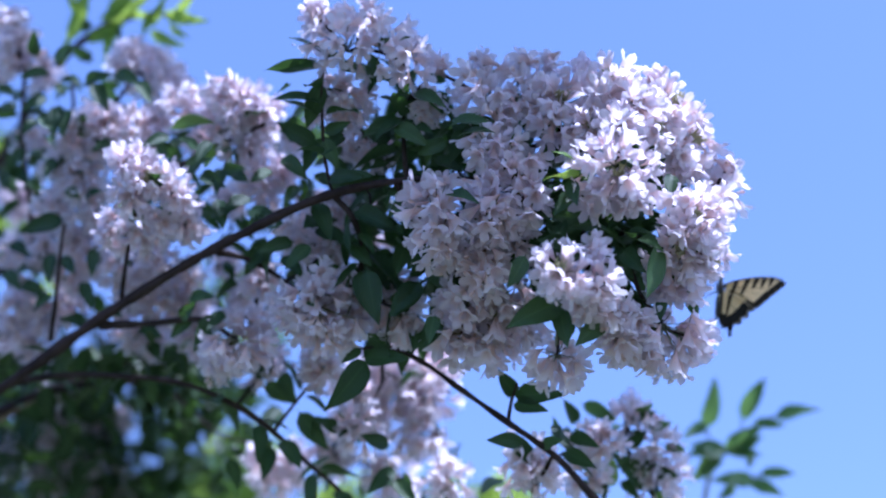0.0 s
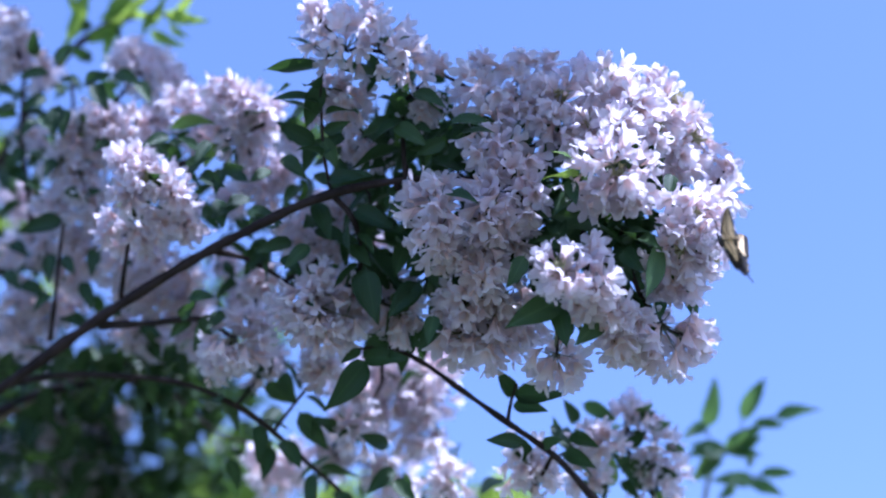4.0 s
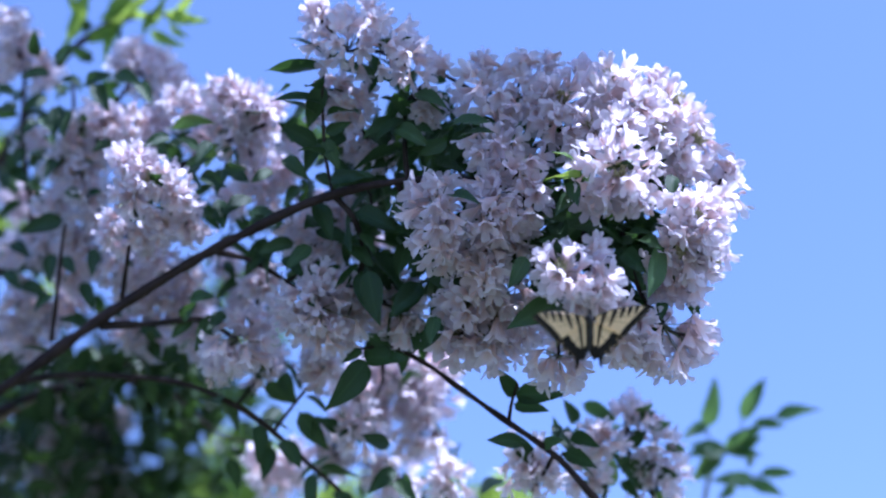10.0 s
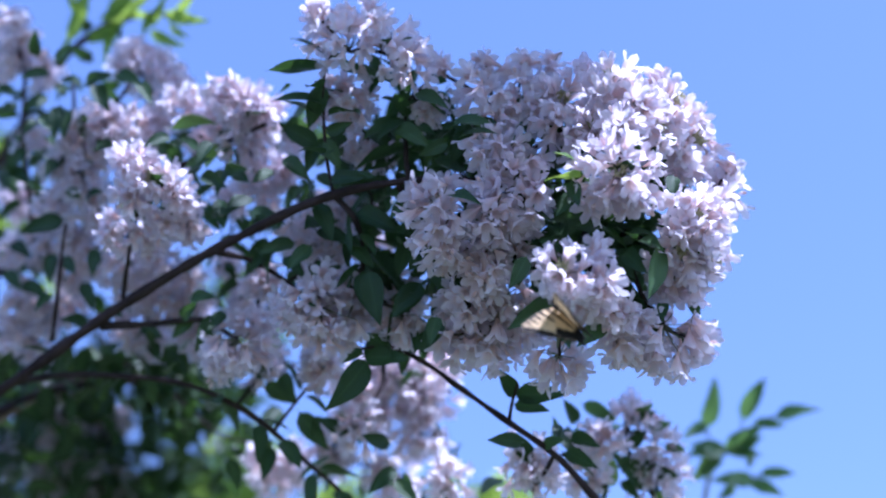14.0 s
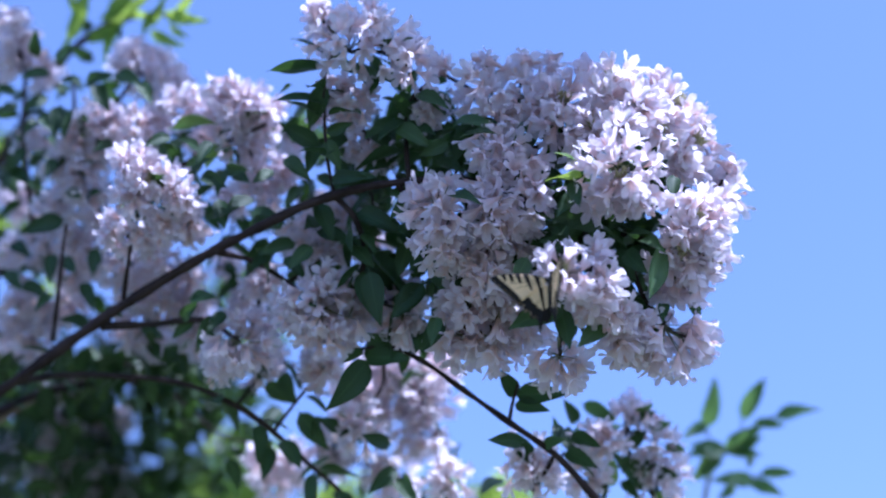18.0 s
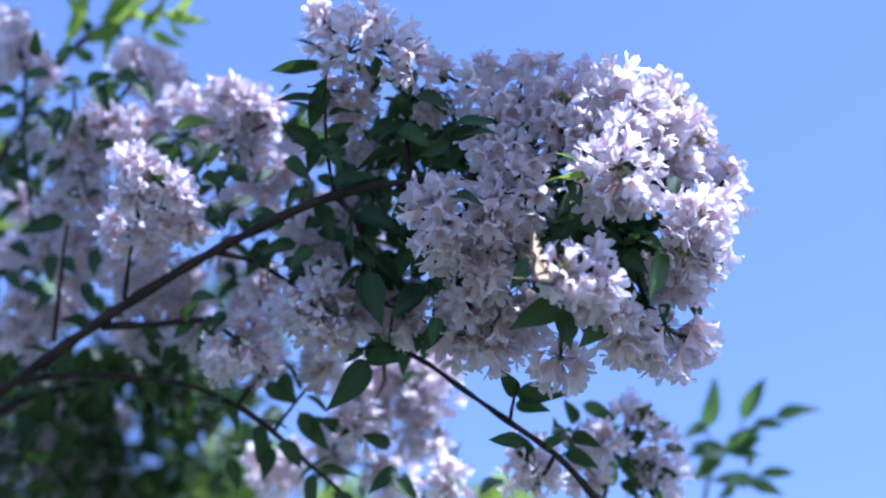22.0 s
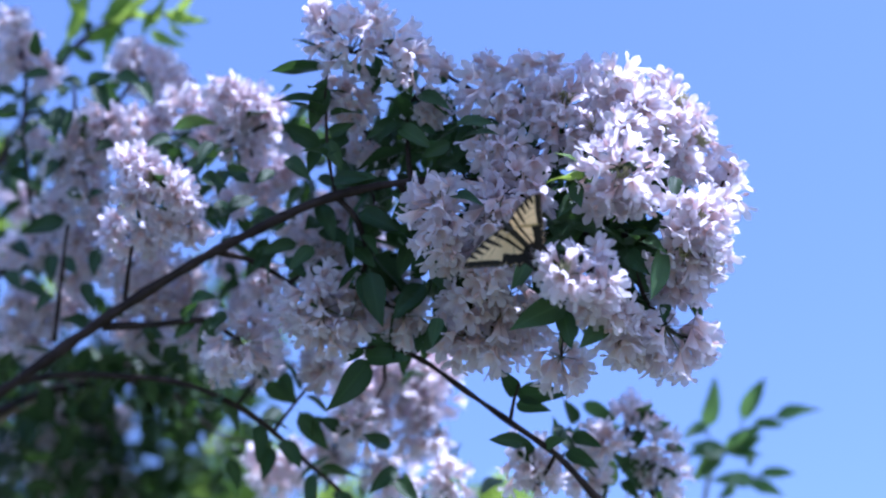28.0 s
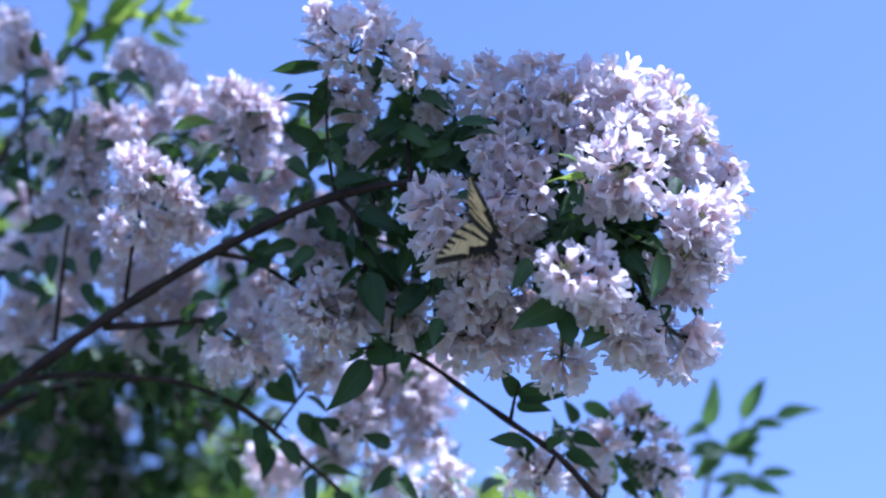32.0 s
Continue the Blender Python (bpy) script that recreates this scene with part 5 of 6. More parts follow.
    for x, y, w, n, su, sv in ((-27.7, -29.5, 95, 26, 0.025, 0.018), (-27.5, -4.2, 90, 8, 0.014, 0.010), (-22.0, -11.7, 100, 6, 0.012, 0.007), (-47.0, -30.5, 110, 8, 0.031, 0.011), (-1.6, -28.4, 80, 12, 0.034, 0.009), (6.9, -28.1, 70, 8, 0.013, 0.006), (-51.1, 0.7, 80, 20, 0.017, 0.027), (-26.3, -26.0, 110, 10, 0.023, 0.015), (-38.2, -24.1, 58, 3, 0.012, 0.007), (-45.5, -19.3, 55, 3, 0.008, 0.008), (-24.1, -25.3, 60, 14, 0.016, 0.011), (-27.5, -22.0, 58, 2, 0.009, 0.009), (-35.2, -27.1, 60, 3, 0.012, 0.005), (-14.8, 12.7, 60, 3, 0.006, 0.005), (-30.1, -30.5, 100, 20, 0.022, 0.010), (-26.1, -30.1, 100, 20, 0.018, 0.010),):
        scatter(rnd, "foliage", tree.thing, tree.foot, LEAVES, LEAF_FRESH_LIT, n, at(x, y, w), (su, sv, 0.06), 0.05)
    for place, n, su, sv in (
        (on(-17.6, -18.1, 70), 60, 0.022, 0.014),
        (on(-16.1, -14.8, 75), 26, 0.011, 0.010),
        (on(-13.0, -7.0, 75), 20, 0.005, 0.011),
        (on(-13.0, -15.6, 75), 18, 0.009, 0.007),
        (on(-33.7, 8.9, 70), 16, 0.007, 0.008),
        (on(-34.0, 1.8, 70), 26, 0.011, 0.011),
        (on(-10.1, 9.1, 70), 18, 0.010, 0.007),
        (on(-17.0, -2.6, 75), 18, 0.013, 0.016),
        (on(-8.1, -18.9, 75), 24, 0.009, 0.008),
        (on(-32.4, -17.8, 75), 12, 0.010, 0.008),
        (on(4.2, -18.9, 75), 24, 0.009, 0.007),
    ):
        scatter(rnd, "foliage", tree.thing, tree.foot, LEAVES, LEAF_FRESH_LIT, n, place, (su, sv, 0.03), 0.045)
    bough = [on(-33.7, 8.4, 38), at(-52.2, 1.5, 95), at(-43.0, -13.2, 100), at(-26.8, -28.6, 100), at(1.2, -33.8, 100)]
    tree.stem(bough, 0.008, 0.003, BARK)


build_back()


# ---- an unseen leafy cane, added overhead to shade the canes and hedge ----
def build_shade_cane():
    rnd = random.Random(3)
    crown = Cane("unseen_shade_cane", "leafy arching shrub cane reaching over the others", "shrub branch",
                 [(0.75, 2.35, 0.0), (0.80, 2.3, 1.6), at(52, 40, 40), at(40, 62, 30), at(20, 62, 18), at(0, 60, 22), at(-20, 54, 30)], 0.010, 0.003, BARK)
    # openings left so that chosen flower heads and leaves catch the sun
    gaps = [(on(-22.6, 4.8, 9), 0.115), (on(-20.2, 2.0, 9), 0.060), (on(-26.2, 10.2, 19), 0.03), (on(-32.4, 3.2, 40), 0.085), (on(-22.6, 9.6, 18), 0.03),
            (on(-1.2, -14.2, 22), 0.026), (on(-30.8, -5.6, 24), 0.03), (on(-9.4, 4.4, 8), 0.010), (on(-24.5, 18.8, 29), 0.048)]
    # leaf clouds set towards the sun and sky from whatever should be darker
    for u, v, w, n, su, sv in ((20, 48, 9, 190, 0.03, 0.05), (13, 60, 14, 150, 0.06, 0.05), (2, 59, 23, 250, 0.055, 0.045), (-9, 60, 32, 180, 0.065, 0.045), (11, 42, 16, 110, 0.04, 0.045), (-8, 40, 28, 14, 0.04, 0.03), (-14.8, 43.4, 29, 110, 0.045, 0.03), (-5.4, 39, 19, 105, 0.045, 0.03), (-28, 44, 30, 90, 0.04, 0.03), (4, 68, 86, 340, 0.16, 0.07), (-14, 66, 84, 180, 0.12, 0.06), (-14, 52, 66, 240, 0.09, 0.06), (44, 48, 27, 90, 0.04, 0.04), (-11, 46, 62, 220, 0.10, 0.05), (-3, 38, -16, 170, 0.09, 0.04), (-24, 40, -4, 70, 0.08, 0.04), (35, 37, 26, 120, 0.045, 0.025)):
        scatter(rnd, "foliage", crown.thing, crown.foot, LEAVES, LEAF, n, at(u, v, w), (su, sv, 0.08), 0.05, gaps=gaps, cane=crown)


build_shade_cane()


# ---- butterfly ----
YELLOW, CREAM, BLACK = (0.72, 0.52, 0.25), (0.73, 0.58, 0.35), (0.012, 0.011, 0.010)


def outline(points, steps):
    return [(p.x, p.y) for p in bend([(x, y, 0) for x, y in points], steps)]


def near_line(p, a, b):
    """Distance of the points p from the segment a-b, and how far along it they lie."""
    a, d = np.array(a), np.array(b) - np.array(a)
    t = np.clip((p - a) @ d / (d @ d), 0.0, 1.0)
    return np.linalg.norm(p - a - t[:, None] * d, axis=1), t


def near_edge(p, edge, first, last):
    return np.min([near_line(p, edge[j], edge[j + 1])[0] for j in range(first, last)], axis=0)


def soften(x, limit, blur):
    return np.clip(0.5 + (limit - x) / blur, 0.0, 1.0)


FORE_ROOT, HIND_ROOT = (0.10, 0.35), (0.10, -0.10)
FORE_EDGE = outline([(0.6, 0.58), (1.8, 0.92), (3.2, 1.08), (4.25, 1.02), (4.68, 0.82), (4.18, 0.20), (3.58, -0.36), (3.08, -0.86), (2.80, -1.15), (1.8, -0.80), (0.7, -0.25)], 9)
HIND_EDGE = outline([(0.8, 0.05), (2.0, -0.50), (2.66, -1.02), (2.60, -1.36), (2.24, -1.46), (2.20, -1.92), (1.82, -1.96), (1.70, -2.40), (1.26, -2.46), (1.08, -2.95),
                     (1.03, -3.40), (0.96, -3.42), (0.93, -2.98), (0.84, -2.72), (0.64, -2.74), (0.46, -2.86), (0.24, -2.60), (0.02, -1.7), (0.02, -0.7)], 8)
FORE_BARS = [((0.25, 0.65), (0.15, -0.40), 0.32), ((1.15, 0.80), (0.78, -0.60), 0.20), ((2.02, 1.04), (1.52, -0.30), 0.22), ((2.62, 1.10), (2.36, 0.30), 0.25),
             ((3.18, 1.14), (2.96, 0.42), 0.24), ((3.72, 1.12), (3.52, 0.52), 0.22), ((1.2, 0.1), (3.0, -0.15), 0.025), ((1.2, 0.3), (3.5, 0.3), 0.025)]
HIND_BARS = [((0.88, 0.0), (0.55, -2.2), 0.17), ((0.05, -0.2), (0.20, -2.6), 0.26), ((0.8, -1.0), (1.8, -1.9), 0.025)]


def wing_mesh(name, root, edge, bars, margin_from, margin_to, band, pale, side):
    """One wing as a thin cambered sheet that fans out from its root, with its bars and margin as scale colours."""
    rings, n = 60, len(edge)
    rim_of, root = np.array(edge), np.array(root)
    s = np.repeat(np.linspace(0, 1, rings + 1), n)
    q = np.tile(np.linspace(0, 1, n), rings + 1)
    p = root + (np.tile(rim_of, (rings + 1, 1)) - root) * s[:, None]
    dark = np.zeros(len(p))
    for a, b, half in bars:
        d, t = near_line(p, a, b)
        dark = np.maximum(dark, soften(d, half * (1.0 - 0.65 * t), 0.05))
    first, last = int(margin_from * (n - 1)), int(margin_to * (n - 1))
    gap = near_edge(p, edge, first, last)
    spot = soften(np.abs(gap - 0.11), 0.03, 0.05) * soften(np.abs(np.sin(q * 44)), 0.75, 0.3) * (p[:, 1] > -2.35)
    dark = np.maximum(dark, soften(gap, band, 0.07) * (1 - pale * spot))
    dark = np.maximum(dark, soften(near_edge(p, edge, 0, first + 1), 0.07, 0.05))
    base = np.array(YELLOW) + (np.array(CREAM) - np.array(YELLOW)) * (0.2 + 0.5 * s)[:, None]
    cols = np.ones((len(p), 4))
    cols[:, :3] = base * (1 - dark)[:, None] + np.array(BLACK) * dark[:, None]
    z = 0.10 * np.sin(math.pi * s) - 0.05 * s + 0.015 * np.sin(q * 26) * s
    verts = (np.stack([p[:, 0] * side, p[:, 1], z], 1) * 0.01).tolist()
    faces = []
    for i in range(rings):
        for k in range(n - 1):
            a = i * n + k
            f = (a, a + 1, a + 1 + n, a + n)
            faces.append(f if side < 0 else f[::-1])
    me = bpy.data.meshes.new(name)
    me.from_pydata(verts, [], faces)
    me.materials.append(WING)
    me.polygons.foreach_set("use_smooth", [True] * len(faces))
    me.color_attributes.new("pattern", "FLOAT_COLOR", "POINT").data.foreach_set("color", cols.ravel())
    me.update()
    return me


def lathe(profile, sides):
    """A round body along y."""
    pile = Pile()
    verts, faces = [], []
    for y, r, z in profile:
        for k in range(sides):
            a = 2 * math.pi * k / sides
            verts.append((r * math.cos(a), y, z + r * math.sin(a)))
    for i in range(len(profile) - 1):
        for k in range(sides):
            a, b = i * sides + k, i * sides + (k + 1) % sides
            faces.append((a, b, b + sides, a + sides))
    faces += [tuple(range(sides)), tuple(range((len(profile) - 1) * sides, len(profile) * sides))[::-1]]
    pile.add(np.array(verts) * 0.01, faces)
    return pile


def build_butterfly():
    fly = tagged(new("butterfly"), "yellow swallowtail butterfly with black tiger stripes feeding on the flowers", "butterfly")
    thorax = lathe([(-0.35, 0.12, 0), (-0.2, 0.23, 0), (0.1, 0.29, 0.01), (0.4, 0.26, 0.01), (0.62, 0.16, 0), (0.68, 0.08, 0)], 12)
    part("thorax", thorax.mesh("thorax", [FUR]), fly)
    abdomen = lathe([(-0.25, 0.17, 0), (-0.6, 0.24, -0.02), (-1.0, 0.23, -0.05), (-1.5, 0.20, -0.09), (-1.95, 0.14, -0.13), (-2.25, 0.05, -0.15)], 12)
    part("abdomen", abdomen.mesh("abdomen", [FUR]), fly)
    for s in (-1, 1):
        band = Pile()
        tube(band, [Vector((s * 0.0016, -0.003, -0.0004)), Vector((s * 0.0019, -0.008, -0.0006)), Vector((s * 0.0014, -0.0150, -0.0011))], 0.0006, 0.0004, 5)
        part("side_stripe", band.mesh("side_stripe", [FUR_PALE]), fly, "pale yellow stripe")
        eye_ball = lathe([(0.74, 0.03, 0), (0.77, 0.08, 0), (0.82, 0.095, 0), (0.88, 0.07, 0), (0.91, 0.02, 0)], 8)
        part("eye", eye_ball.mesh("eye", [FUR]), fly, "", Matrix.Translation((s * 0.0011, 0, 0.0002)))
        feeler = Pile()
        tube(feeler, bend([(s * 0.0006, 0.0088, 0.0008), (s * 0.004, 0.0145, 0.003), (s * 0.0075, 0.0205, 0.004)], 5), 0.0002, 0.0002, 5)
        tube(feeler, bend([(s * 0.0075, 0.0205, 0.004), (s * 0.0082, 0.0218, 0.004), (s * 0.0089, 0.0232, 0.0039)], 3), 0.0003, 0.0006, 5)
        part("antenna", feeler.mesh("antenna", [FUR]), fly)
        for y0, y1, out in ((0.45, 0.9, 0.55), (0.2, 0.25, 0.7), (-0.05, -0.5, 0.6)):
            leg = Pile()
            tube(leg, bend([(s * 0.0012, y0 * 0.01, -0.002), (s * out * 0.008, (y0 + y1) * 0.005, -0.005), (s * out * 0.01, y1 * 0.01, -0.0115)], 4), 0.0003, 0.0002, 5)
            part("leg", leg.mesh("leg", [FUR]), fly)
    head = lathe([(0.64, 0.06, 0), (0.72, 0.13, 0), (0.82, 0.13, 0), (0.92, 0.05, 0)], 10)
    part("head", head.mesh("head", [FUR]), fly)
    tongue = Pile()
    tube(tongue, bend([(0, 0.009, -0.0005), (0, 0.0125, -0.002), (0, 0.0145, -0.0065), (0, 0.014, -0.011)], 4), 0.00025, 0.00015, 5)
    part("proboscis", tongue.mesh("proboscis", [FUR]), fly)
    wings = {}
    for s in (-1, 1):
        wings[s] = [part("forewing", wing_mesh("forewing", FORE_ROOT, FORE_EDGE, FORE_BARS, 0.42, 0.78, 0.52, 0.3, s), fly, "yellow forewing with black bars and a black rim"),
                    part("hindwing", wing_mesh("hindwing", HIND_ROOT, HIND_EDGE, HIND_BARS, 0.12, 0.90, 0.80, 0.7, s), fly, "scalloped hindwing with one black tail")]
    return fly, wings


butterfly, wings = build_butterfly()


def build_insect():
    """A small dark fly that darts past behind the flowers."""
    bug = tagged(new("flying_insect"), "small dark insect darting past against the sky", "insect")
    trunk = lathe([(-0.55, 0.04, 0), (-0.4, 0.16, 0), (-0.1, 0.22, 0), (0.15, 0.16, 0), (0.4, 0.18, 0), (0.55, 0.06, 0)], 10)
    part("body", trunk.mesh("body", [FUR]), bug)
    skull = lathe([(0.52, 0.05, 0), (0.6, 0.13, 0), (0.7, 0.12, 0), (0.76, 0.04, 0)], 8)
    part("head", skull.mesh("head", [FUR]), bug)
    for s in (-1, 1):
        pile = Pile()
        rim = [(0.05, 0.2), (0.5, 0.32), (1.0, 0.2), (1.1, 0.0), (0.8, -0.22), (0.3, -0.2)]
        pile.add([(s * x * 0.01, y * 0.01, 0.0015) for x, y in rim], [tuple(range(6))])
        part("wing", pile.mesh("wing", [WING_CLEAR]), bug, "clear grey wing")
    return bug


insect = build_insect()


def seat(u, v, w, *q):
    """The butterfly's pose in the air: its place in the plan, and its turn as a quaternion."""
    return Matrix.LocRotScale(at(u, v, w), Quaternion(q), None)


